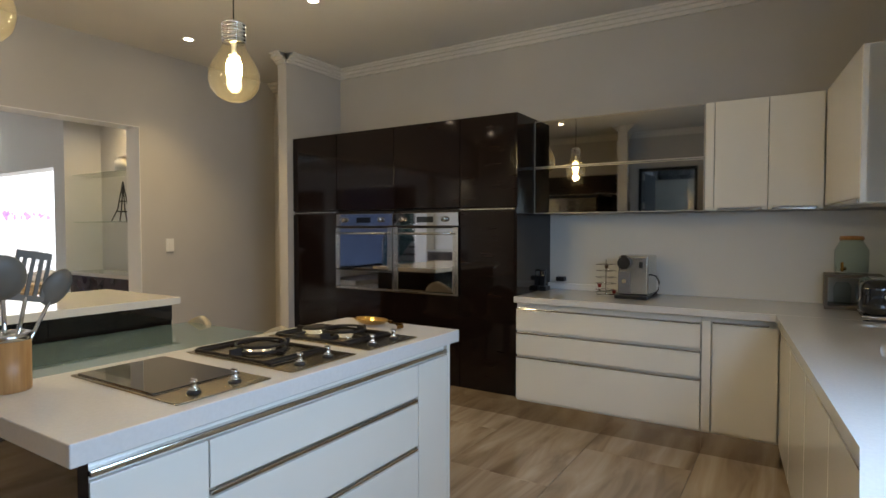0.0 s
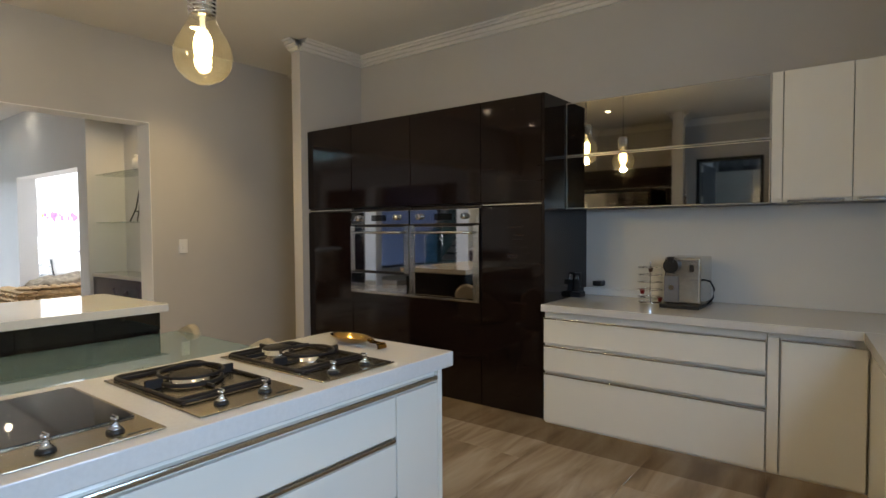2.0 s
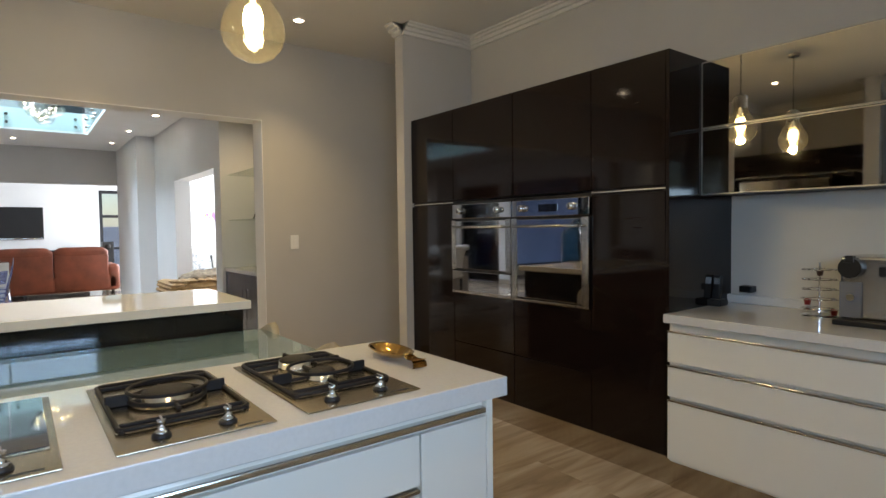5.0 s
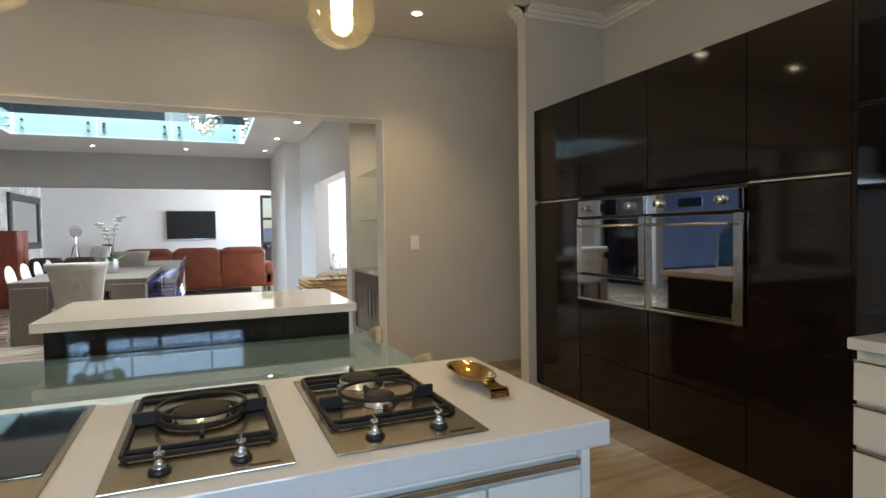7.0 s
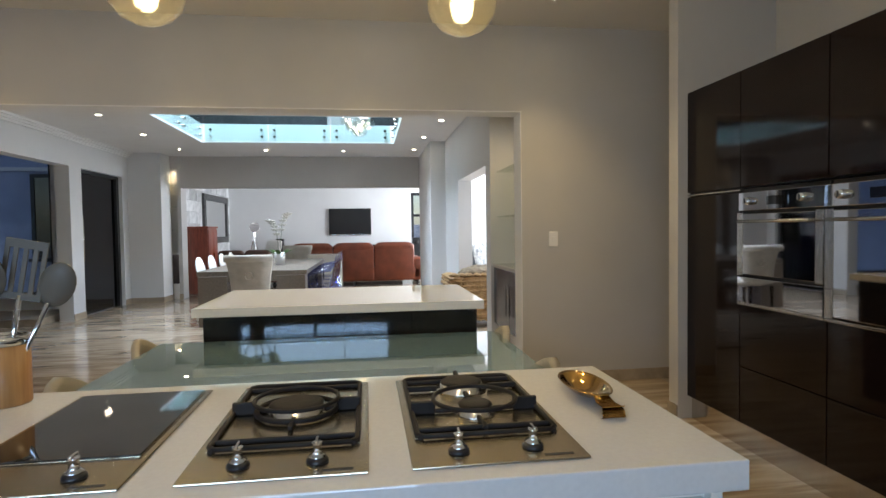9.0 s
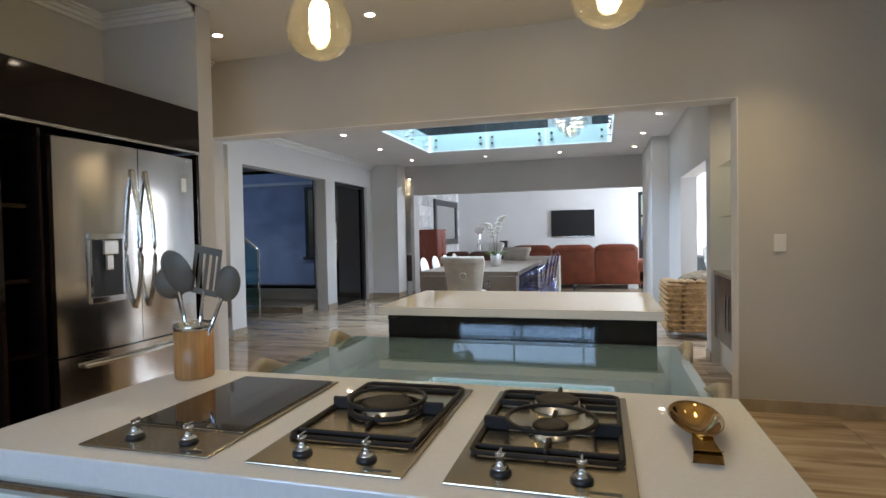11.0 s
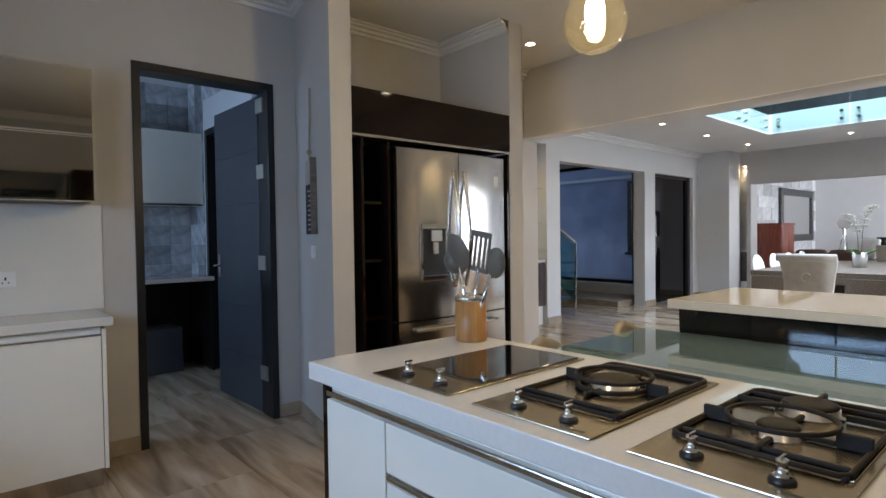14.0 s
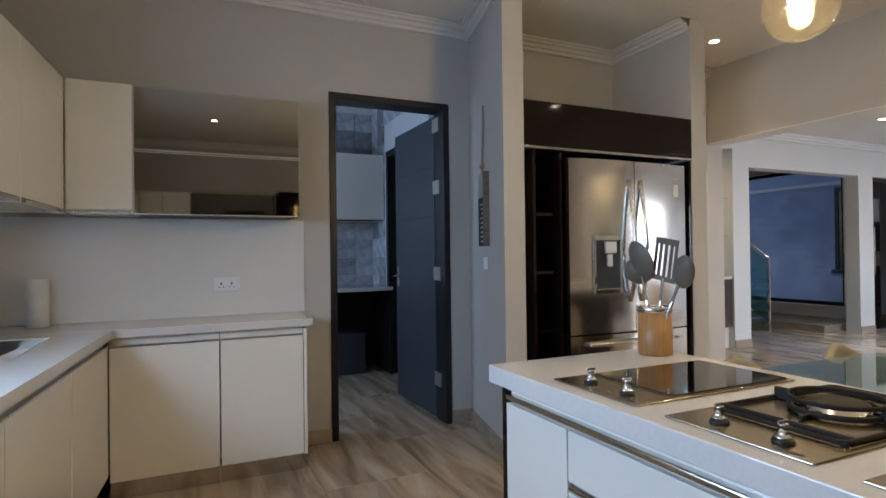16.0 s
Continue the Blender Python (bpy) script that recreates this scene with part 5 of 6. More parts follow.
for i in range(8):
    a, r = i * 2.4, 0.06 + 0.14 * (i / 8)
    cx_, cy_, cz_ = -8.6 + r * math.cos(a), 2.06 + r * math.sin(a), 2.72 + 0.045 * (i % 4) + 0.06 * (i // 4)
    R = random.uniform(0.07, 0.1)
    g_ = part("globe", lathe([(0, -R)] + [(R * math.cos(b), R * math.sin(b)) for b in [math.pi * (-0.5 + k / 10) for k in range(1, 10)]] + [(0, R)], 18, None, Matrix.Translation((cx_, cy_, cz_))), clear_ball, chd, "clear glass globe", True)
    part("lamp", lathe([(0, -0.012), (0.012, 0), (0, 0.012)], 10, None, Matrix.Translation((cx_, cy_, cz_))), bulb_filament, g_)
    part("cord", rod((cx_, cy_, cz_ + R), (-8.6 + 0.3 * (cx_ + 8.6), 2.06 + 0.3 * (cy_ - 2.06), 5.83), 0.003, n=6), black_plastic, chd)

setting("beam_roof", box(VX0 - 0.1, VX1 + 0.1, 1.96, 2.16, 5.84, 5.899), white_paint, "white roof beam over the void", "beam")

# ---- stair hall ----
setting("window_2", boxes([(-9.93, -9.87, -5.6, -5.54, 0.3, 2.6), (-9.93, -9.87, -2.81, -2.75, 0.3, 2.6), (-9.93, -9.87, -5.54, -2.81, 0.3, 0.36), (-9.93, -9.87, -5.54, -2.81, 2.54, 2.6)], 0.003), frame_dark, "dark aluminium frame of the courtyard window", "window")
w2 = setting("window_2", box(-9.905, -9.895, -5.54, -2.81, 0.36, 2.54), pane_glass, "large clear courtyard window pane", "window")
w2.visible_shadow = False
setting("trim", box(-9.8, -9.70, -5.6, -2.42, 0.27, 0.30), white_paint, "white window sill", "trim")
sd = thing("door_3", (-10.1, DS - 0.1, 0), "dark smoked glass pivot door with steel pull", "door")
sd["kind"] = "structure"
part("door_frame", boxes([(-10.868, -10.78, DS - 0.16, DS - 0.06, 0, 2.288), (-9.44, -9.432, DS - 0.16, DS - 0.06, 0, 2.288), (-10.78, -9.44, DS - 0.16, DS - 0.06, 2.24, 2.288)], 0.002), frame_dark, sd)
part("pane", box(-10.775, -9.445, DS - 0.115, DS - 0.105, 0.01, 2.235), smoked_glass, sd, "dark smoked glass pane")
part("pull_bar", rod((-9.56, DS - 0.06, 0.85), (-9.56, DS - 0.06, 1.55), 0.014), steel, sd, "vertical steel pull bar", True)
for z in (0.92, 1.48):
    part("pull_post", rod((-9.56, DS - 0.06, z), (-9.56, DS - 0.105, z), 0.008), steel, sd)
st = thing("staircase", (-8.3, -3.9, 0), "glass-sided open staircase, lower treads teal glass, upper treads dark", "stairs")
# first three treads in teal glass, all higher ones in dark matt
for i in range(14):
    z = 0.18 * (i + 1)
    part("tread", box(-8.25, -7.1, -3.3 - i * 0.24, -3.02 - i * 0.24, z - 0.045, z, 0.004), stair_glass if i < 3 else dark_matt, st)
part("stringer", tube([(-7.65, -3.05, 0.04), (-7.65, -6.3, 2.42)], 0.05, None, 8), steel, st)
for i in range(5):
    y0_ = -2.95 - i * 0.65
    pn = part("glass_panel", joined(box(-8.28, -8.268, -0.31, 0.31, 0.0, 0.95), None, Matrix.Translation((0, y0_ - 0.31, 0.1 + i * 0.4875)) @ Matrix(((1, 0, 0, 0), (0, 1, 0, 0), (0, -0.75, 1, 0.23), (0, 0, 0, 1)))), stair_glass, st, "green glass panel")
    part("post", rod((-8.275, y0_, 0.0 + i * 0.4875), (-8.275, y0_, 1.1 + i * 0.4875), 0.02, n=10), chrome, pn, "steel post")
part("handrail", tube([(-8.275, -2.95, 1.1), (-8.275, -6.2, 3.53)], 0.022, None, 10), chrome, st, "steel handrail", True)

# ---- dining table and chairs ----
dt = thing("dining_table", (-9.8, 0.61, 0), "long grey oak dining table with slab legs", "table")
part("top", box(-11.4, -8.15, -0.12, 1.34, 0.68, 0.745, 0.004), oak_grey, dt)
part("apron", box(-8.20, -8.15, -0.04, 1.26, 0.60, 0.68, 0.003), oak_grey, dt)
for x in (-8.42, -11.2):
    for y in (-0.10, 0.94):
        part("leg", box(x, x + 0.3, y, y + 0.38, 0, 0.679, 0.004), oak_grey, dt)


def end_chair(x, y, turn):
    c = thing("dining_chair", (0, 0, 0), "grey linen dining chair with rolled back and ring", "chair", "linen dining chairs")
    part("seat", cushion(0.56, 0.54, 0.16, None, Matrix.Translation((0.02, 0, 0.45))), linen, c, "", True)
    bm = bmesh.new()
    rows = []
    for k, z in enumerate((0.42, 0.55, 0.7, 0.82, 0.90, 0.945, 0.965)):
        w_ = (0.23, 0.235, 0.25, 0.27, 0.285, 0.285, 0.28)[k]
        fx_ = (0.27, 0.265, 0.27, 0.285, 0.31, 0.335, 0.345)[k]
        rows.append([(fx_, -w_), (fx_ + 0.03, -w_ * 0.5), (fx_ + 0.035, 0), (fx_ + 0.03, w_ * 0.5), (fx_, w_), (fx_ - 0.07, w_ * 1.02), (fx_ - 0.06, w_ * 0.5), (fx_ - 0.05, 0), (fx_ - 0.06, -w_ * 0.5), (fx_ - 0.07, -w_ * 1.02)])
        rows[-1] = [bm.verts.new((px, py, z)) for px, py in rows[-1]]
    for p, q in zip(rows, rows[1:]):
        for i in range(10):
            bm.faces.new((p[i], p[(i + 1) % 10], q[(i + 1) % 10], q[i]))
    bm.faces.new(rows[-1])
    bm.faces.new(rows[0][::-1])
    bmesh.ops.recalc_face_normals(bm, faces=bm.faces[:])
    bk = part("backrest", bm, linen, c, "", True)
    part("roll", joined(rod((0.345, -0.295, 0.945), (0.345, 0.295, 0.945), 0.045, n=16), None), linen, bk, "", True)
    rg = bmesh.new()
    tube([(0.315, 0.048 * math.cos(2 * math.pi * i / 18), 0.72 + 0.048 * math.sin(2 * math.pi * i / 18)) for i in range(18)], 0.006, rg, 8, True)
    part("ring", rg, chrome, bk, "chrome ring", True)
    for lx, ly in ((-0.2, -0.22), (-0.2, 0.22), (0.24, -0.22), (0.24, 0.22)):
        part("leg", rod((lx * 1.05, ly, 0), (lx, ly, 0.38), 0.014, n=8, r2=0.024), dark_wood, c)
    c.matrix_basis = pose(x, y, 0, 0, 0, turn)
    return c


ec = end_chair(-7.9, 0.68, 0)
copy_thing(ec, pose(-11.75, 0.75, 0, 0, 0, 180))


def ghost_chair(x, y, turn, mat, label, group):
    c = thing("dining_chair", (0, 0, 0), label, "chair", group)
    part("seat", box(-0.21, 0.21, -0.2, 0.22, 0.44, 0.46, 0.008), mat, c)
    bm = bmesh.new()
    n = 12
    fr_, bk_ = [], []
    for i in range(n + 1):
        a = math.pi * i / n
        for lst, d in ((fr_, 0.0), (bk_, 0.012)):
            lst.append([bm.verts.new((0.20 * math.cos(a) * (1 if z < 0.6 else 0.95 + 0.05), 0.18 + 0.03 * math.sin(a) + d + (z - 0.46) * 0.16, 0.46 + (z - 0.46) * (0.62 + 0.38 * math.sin(a)))) for z in (0.46, 0.7, 0.92)])
    for i in range(n):
        for lst in (fr_, bk_):
            for j in range(2):
                bm.faces.new((lst[i][j], lst[i + 1][j], lst[i + 1][j + 1], lst[i][j + 1]))
        bm.faces.new((fr_[i][2], fr_[i + 1][2], bk_[i + 1][2], bk_[i][2]))
    part("backrest", bm, mat, c, "", True)
    for s in (-1, 1):
        part("armrest", tube([(0.2 * s, 0.21, 0.70), (0.235 * s, 0.05, 0.68), (0.225 * s, -0.14, 0.64), (0.2 * s, -0.18, 0.46)], 0.014, None, 8), mat, c, "", True)
        part("leg", rod((0.19 * s, -0.19, 0), (0.19 * s, -0.18, 0.44), 0.017, n=8, r2=0.022), mat, c)
        part("leg", rod((0.19 * s, 0.27, 0), (0.19 * s, 0.19, 0.44), 0.017, n=8, r2=0.022), mat, c)
    c.matrix_basis = pose(x, y, 0, 0, 0, turn)
    return c


gc = ghost_chair(-8.75, 1.43, 0, ghost_plastic, "clear blue-tinted plastic armchair at the dining table", "clear plastic chairs")
for x in (-9.45, -10.15, -10.85):
    copy_thing(gc, pose(x, 1.43, 0, 0, 0, 0))
wc = ghost_chair(-8.85, 0.0, 180, white_fabric, "cream upholstered chair at the dining table", "cream dining chairs")
for x in (-9.5, -10.15, -10.8):
    copy_thing(wc, pose(x, 0.0, 0, 0, 0, 180))
op = thing("potted_orchid", (-9.5, 0.777, 0.745), "white orchid in a white pot on the dining table", "plant")
part("pot", lathe([(0, 0), (0.07, 0.0), (0.085, 0.10), (0.09, 0.20), (0.08, 0.20), (0.075, 0.16), (0, 0.16)], 24, None, Matrix.Translation((-9.5, 0.777, 0.745))), white_paint, op, "white ceramic pot", True)
for k in range(5):
    a = k * 1.3
    m_ = Matrix.Translation((-9.5, 0.777, 0.91)) @ pose(0, 0, 0, 0, 0, math.degrees(a)) @ pose(0.11, 0, 0.03, 0, -25, 0)
    part("leaf", joined(cushion(0.24, 0.07, 0.012, None, None, 4), None, m_), leaf, op, "", True)
for s, h_ in ((1, 0.66), (-1, 0.55)):
    pts = [(-9.5, 0.777 + s * (0.02 + 0.16 * (i / 10) ** 2.5), 0.91 + h_ * math.sin(0.5 * math.pi * (i / 10)) * (1 if i < 9 else 0.985)) for i in range(11)]
    stem = part("stem", tube(pts, 0.004, None, 6), leaf, op, "", True)
    for k in range(6):
        q_ = Vector(pts[4 + k])
        fl = bmesh.new()
        for b in range(5):
            m_ = Matrix.Translation(q_ + Vector((0.02, 0.01 * s * (k % 2), 0.01))) @ pose(0, 0, 0, b * 72, 70, 0) @ Matrix.Translation((0, 0, 0.035))
            joined(cushion(0.012, 0.045, 0.065, None, None, 3), fl, m_)
        part("flower", fl, petal, stem, "white orchid flower", True)
sb = thing("sideboard", (-12.1, 1.37, 0), "white sideboard with dark handle behind the table", "sideboard")
part("body", box(-12.3, -11.9, 0.97, 1.65, 0, 0.80, 0.004), lacquer, sb)
part("handle", box(-11.9, -11.885, 1.27, 1.295, 0.35, 0.62, 0.002), black_plastic, sb, "dark handle")

# ---- living room ----
def sofa(name, x, y0, y1, depth, back_h, mat, label, n):
    s = thing(name, (x, (y0 + y1) / 2, 0), label, "sofa")
    part("base", box(x - depth, x, y0, y1, 0.10, 0.42, 0.04, segments=3), mat, s, "", True)
    w_ = (y1 - y0 - 0.3) / n
    for i in range(n):
        yc_ = y0 + 0.15 + w_ * (i + 0.5)
        part("seat_cushion", cushion(depth - 0.25, w_ - 0.01, 0.2, None, Matrix.Translation((x - depth / 2 - 0.1, yc_, 0.49))), mat, s, "", True)
        part("back_panel", box(x - 0.2, x + 0.005, yc_ - w_ / 2 + 0.004, yc_ + w_ / 2 - 0.004, 0.12, back_h - 0.1, 0.03, segments=3), mat, s, "", True)
        part("back_cushion", cushion(0.26, w_ + 0.01, 0.24, None, Matrix.Translation((x - 0.12, yc_, back_h - 0.08)), 9, 9.0), mat, s, "", True)
    for y in (y0 + 0.08, y1 - 0.08):
        part("armrest", box(x - depth, x, y - 0.13, y + 0.13, 0.1, 0.64, 0.08, segments=4), mat, s, "", True)
    for lx in (x - depth + 0.08, x - 0.08):
        for ly in (y0 + 0.08, (y0 + y1) / 2, y1 - 0.08):
            part("foot", rod((lx, ly, 0), (lx, ly, 0.11), 0.03, n=10), dark_wood, s)
    return s


sofa("leather_sofa", -13.3, 0.3, 3.42, 1.0, 0.96, leather, "tan leather corner sofa with loose back cushions", 3)
tv = thing("television", (XT, 1.71, 1.1), "black flat television mounted on the wall", "television")
part("frame", box(XT + 0.02, XT + 0.07, 1.12, 2.30, 1.145, 1.905, 0.006), black_plastic, tv)
part("screen", box(XT + 0.07, XT + 0.073, 1.14, 2.28, 1.185, 1.885), black_plastic, tv, "black screen")
part("lower_bezel", box(XT + 0.07, XT + 0.076, 1.14, 2.28, 1.155, 1.177), steel, tv, "silver lower bezel")
part("bracket", box(XT, XT + 0.02, 1.45, 1.95, 1.3, 1.7), steel, tv)
cs = thing("media_console", (XT + 0.25, 1.2, 0), "low dark media console under the television", "console")
part("body", box(XT + 0.02, XT + 0.45, -0.4, 3.15, 0.1, 0.78, 0.004), dark_matt, cs)
part("foot", box(XT + 0.05, XT + 0.4, -0.3, 3.05, 0, 0.1), black_plastic, cs)
for y, w_, h_ in ((1.07, 0.32, 0.05), (1.65, 0.3, 0.14), (2.07, 0.3, 0.07), (2.49, 0.32, 0.1), (2.92, 0.3, 0.1)):
    b_ = thing("media_player", (XT + 0.2, y, 0.78), "black media box on the console", "media box", "media boxes")
    part("case", box(XT + 0.08, XT + 0.36, y - w_ / 2, y + w_ / 2, 0.78, 0.78 + h_, 0.004), black_plastic, b_)
for x, y, z0, z1, w_ in ((XT + 0.25, -0.2, 0.78, 1.08, 0.2), (XT + 0.5, 3.55, 0.0, 1.06, 0.24)):
    b_ = thing("loudspeaker", (x, y, z0), "black box loudspeaker beside the television", "loudspeaker", "loudspeakers")
    part("case", box(x - 0.11, x + 0.11, y - w_ / 2, y + w_ / 2, z0, z1, 0.008), black_plastic, b_)
    part("cone", lathe([(0, 0), (0.06, 0.012), (0.065, 0.0)], 20, None, pose(x + 0.111, y, z1 - 0.12, 0, 90, 0)), dark_matt, b_, "", True)
setting("window_4", boxes([(XT - 0.13, XT - 0.06, 3.45, 3.53, 0, 2.35), (XT - 0.13, XT - 0.06, 4.72, 4.8, 0, 2.35), (XT - 0.13, XT - 0.06, 3.53, 4.72, 2.27, 2.35), (XT - 0.13, XT - 0.06, 3.53, 4.72, 1.66, 1.73), (XT - 0.13, XT - 0.06, 3.53, 4.72, 0.85, 0.91)], 0.003), frame_dark, "dark aluminium garden window frame", "window")
w4 = setting("window_4", box(XT - 0.1, XT - 0.094, 3.53, 4.72, 0, 2.27), pane_glass, "clear garden window panes", "window")
w4.visible_shadow = False
setting("backdrop", box(-19.2, -19.1, 1.0, 8.0, -0.2, 1.45), blue_plaster, "blue-grey garden wall outside", "backdrop")
mr_ = thing("wall_mirror", (-14.85, -1.58, 1.0), "large mirror in a dark carved frame", "mirror")
part("frame", boxes([(-15.95, -15.8, -1.570, -1.510, 1.02, 2.19), (-13.88, -13.73, -1.570, -1.510, 1.02, 2.19), (-15.8, -13.88, -1.570, -1.510, 2.04, 2.19), (-15.8, -13.88, -1.570, -1.510, 1.02, 1.17)], 0.012), material("pewter_frame", (0.10, 0.10, 0.10), 0.4, 0.5, vary=0.3, scale=20, bump=0.6, bump_scale=60), mr_, "dark carved frame")
part("glass", box(-15.8, -13.88, -1.570, -1.540, 1.17, 2.04), silver_mirror, mr_)
rc = thing("red_cabinet", (-12.85, -1.340, 0), "tall red mahogany cabinet with brass fittings", "cabinet")
part("body", box(-13.2, -12.5, -1.565, -1.130, 0.06, 1.37, 0.006), red_wood, rc)
part("cornice", box(-13.23, -12.47, -1.565, -1.100, 1.37, 1.41, 0.006), red_wood, rc)
for a, b in ((-13.19, -12.855), (-12.845, -12.51)):
    d = part("door", box(a, b, -1.130, -1.110, 0.1, 1.34, 0.006), red_wood, rc)
    part("inset", box(a + 0.06, b - 0.06, -1.110, -1.105, 0.18, 1.26, 0.004), red_wood, d)
    part("fitting", box((b - 0.03) if b < -12.85 else a + 0.01, (b - 0.01) if b < -12.85 else a + 0.03, -1.110, -1.098, 0.65, 0.85), copper, d, "brass fitting")
part("side_inset", box(-12.5, -12.494, -1.510, -1.180, 0.18, 1.26, 0.003), red_wood, rc)
part("plinth", box(-13.18, -12.52, -1.550, -1.140, 0, 0.06), red_wood, rc)
ts = sofa("tufted_sofa", -13.6, -1.4, 0.1, 0.85, 0.82, brown_leather, "brown tufted leather armchair sofa", 2)
cu = thing("cushion", (-14.0, -0.3, 0.7), "white square scatter cushion on the sofa", "cushion")
part("cover", cushion(0.45, 0.45, 0.16, None, pose(-14.0, -0.05, 0.86, 70, 0, 60)), white_fabric, cu, "", True)
fl = thing("floor_lamp", (-14.8, -0.63, 0), "chrome tripod floor lamp with a round head", "floor lamp")
for k in range(3):
    a = k * 2.094 + 0.4
    part("leg", rod((-14.8 + 0.3 * math.cos(a), -0.63 + 0.3 * math.sin(a), 0), (-14.8, -0.63, 1.2), 0.012, n=8), chrome, fl, "chrome leg")
part("head", lathe([(0, -0.08), (0.09, -0.07), (0.12, 0.0), (0.13, 0.06), (0.12, 0.06), (0.0, 0.0)], 24, None, pose(-14.8, -0.63, 1.38, 0, 70, 20)), chrome, fl, "chrome lamp head", True)
part("collar", rod((-14.8, -0.63, 1.16), (-14.8, -0.63, 1.32), 0.03), chrome, fl)

# ---- lounge ----
wk = thing("wicker_armchair", (-7.75, 3.750, 0), "chunky woven rattan armchair by the lounge opening", "armchair")
part("shell", boxes([(-8.15, -7.35, 3.240, 3.400, 0.08, 0.62), (-8.15, -7.35, 4.040, 4.200, 0.08, 0.62), (-7.51, -7.35, 3.400, 4.040, 0.08, 0.66), (-8.15, -7.51, 3.400, 4.040, 0.08, 0.36)], 0.05), rattan, wk)
for face, n_ in (("s", 11), ("e", 10)):
    for i in range(n_):
        for j in range(9):
            z = 0.10 + j * 0.062
            o_ = 0.022 if (i + j) % 2 else 0.006
            if face == "s":
                x = -8.13 + i * 0.072
                part("strand", cushion(0.09, 0.04, 0.06, None, Matrix.Translation((x, 3.240 - o_ + 0.012, z)), 1), rattan, wk)
            else:
                y = 3.270 + i * 0.09
                part("strand", cushion(0.04, 0.105, 0.06, None, Matrix.Translation((-7.35 + o_ - 0.012, y, z)), 1), rattan, wk)
for i in range(10):
    for y_, w_ in ((3.320, 0.2), (4.120, 0.2)):
        part("rim_strand", cushion(0.1, w_, 0.06, None, pose(-8.1 + i * 0.082, y_, 0.635, 0, 0, 12), 2), rattan, wk, "", True)
for i in range(9):
    part("rim_strand", cushion(0.2, 0.1, 0.06, None, pose(-7.43, 3.300 + i * 0.095, 0.675, 0, 0, 12), 2), rattan, wk, "", True)
bm = cushion(0.62, 0.8, 0.22, None, None, 10)
for v_ in bm.verts:
    v_.co.z += 0.05 * noise.noise(v_.co * 6.0) + 0.02 * noise.noise(v_.co * 19.0)
bmesh.ops.transform(bm, matrix=pose(-7.75, 3.820, 0.68, 4, -8, 10), verts=bm.verts[:])
part("throw", bm, fur, thing("fur_throw", (-7.75, 3.800, 0.6), "brown fur throw draped over the armchair", "throw"), "", True)
lc = thing("lounge_sofa", (-10.4, 5.2, 0), "grey fabric sofa against the lounge wall", "sofa")
part("base", box(-10.95, -10.0, 3.95, 6.6, 0.08, 0.44, 0.04, segments=3), grey_fabric, lc, "", True)
part("backrest", box(-10.97, -10.7, 3.95, 6.6, 0.4, 0.84, 0.07, segments=4), grey_fabric, lc, "", True)
for y in (4.5, 5.3, 6.1):
    part("seat_cushion", cushion(0.72, 0.8, 0.2, None, Matrix.Translation((-10.33, y, 0.49))), grey_fabric, lc, "", True)
part("armrest", box(-10.95, -10.0, 3.78, 3.96, 0.08, 0.64, 0.05, segments=3), grey_fabric, lc, "", True)
for i, (y, mat_, lab, tz) in enumerate(((4.35, patterned, "white scatter cushion with grey pattern", 20), (4.8, white_fabric, "pale mint scatter cushion", -10), (5.15, patterned, "white scatter cushion with dark dots", 15), (5.6, white_fabric, "plain white fabric scatter cushion", 5))):
    c_ = thing("cushion", (-10.5, y, 0.6), lab, "cushion", "scatter cushions")
    part("cover", cushion(0.46, 0.44, 0.17, None, pose(-10.52, y, 0.79, 0, 68, tz)), mat_, c_, "", True)
art = thing("canvas_painting", (-11.0, 5.1, 1.2), "white canvas with a pink and violet skyline", "painting")
part("canvas", box(-10.998, -10.965, 4.52, 6.14, 1.23, 2.03, 0.003), material("canvas_white", (0.8, 0.8, 0.8), 0.8, vary=0.02), art)
pinks = [material("paint_pink", (0.75, 0.18, 0.42), 0.7, vary=0.2, scale=20), material("paint_violet", (0.33, 0.16, 0.5), 0.7, vary=0.2, scale=20), material("paint_rose", (0.8, 0.42, 0.58), 0.7, vary=0.2, scale=20), material("paint_yellow", (0.8, 0.6, 0.15), 0.7, vary=0.2, scale=20)]
random.seed(12)
for i in range(46):
    y = 4.59 + 1.45 * i / 46
    h_ = random.uniform(0.04, 0.14) * (1.5 if random.random() < 0.12 else 1)
    z = 1.58 + random.uniform(-0.05, 0.03)
    k = 3 if i < 1 else random.choice((0, 0, 1, 2, 2) if i > 12 else (0, 1, 1, 2))
    part("brush_stroke", joined(cushion(0.006, random.uniform(0.03, 0.08), h_, None, None, 2), None, pose(-10.963, y, z, random.uniform(-12, 12), 0, 0)), pinks[k], art)
setting("window_5", boxes([(-10.7, -10.62, 8.06, 8.14, 0.5, 2.6), (-6.98, -6.9, 8.06, 8.14, 0.5, 2.6), (-10.62, -6.98, 8.06, 8.14, 0.5, 0.58), (-10.62, -6.98, 8.06, 8.14, 2.52, 2.6), (-8.84, -8.76, 8.06, 8.14, 0.58, 2.52)], 0.004), frame_dark, "dark aluminium lounge window frame", "window")
w5 = setting("window_5", box(-10.62, -6.98, 8.095, 8.105, 0.58, 2.52), pane_glass, "clear lounge window panes", "window")
w5.visible_shadow = False

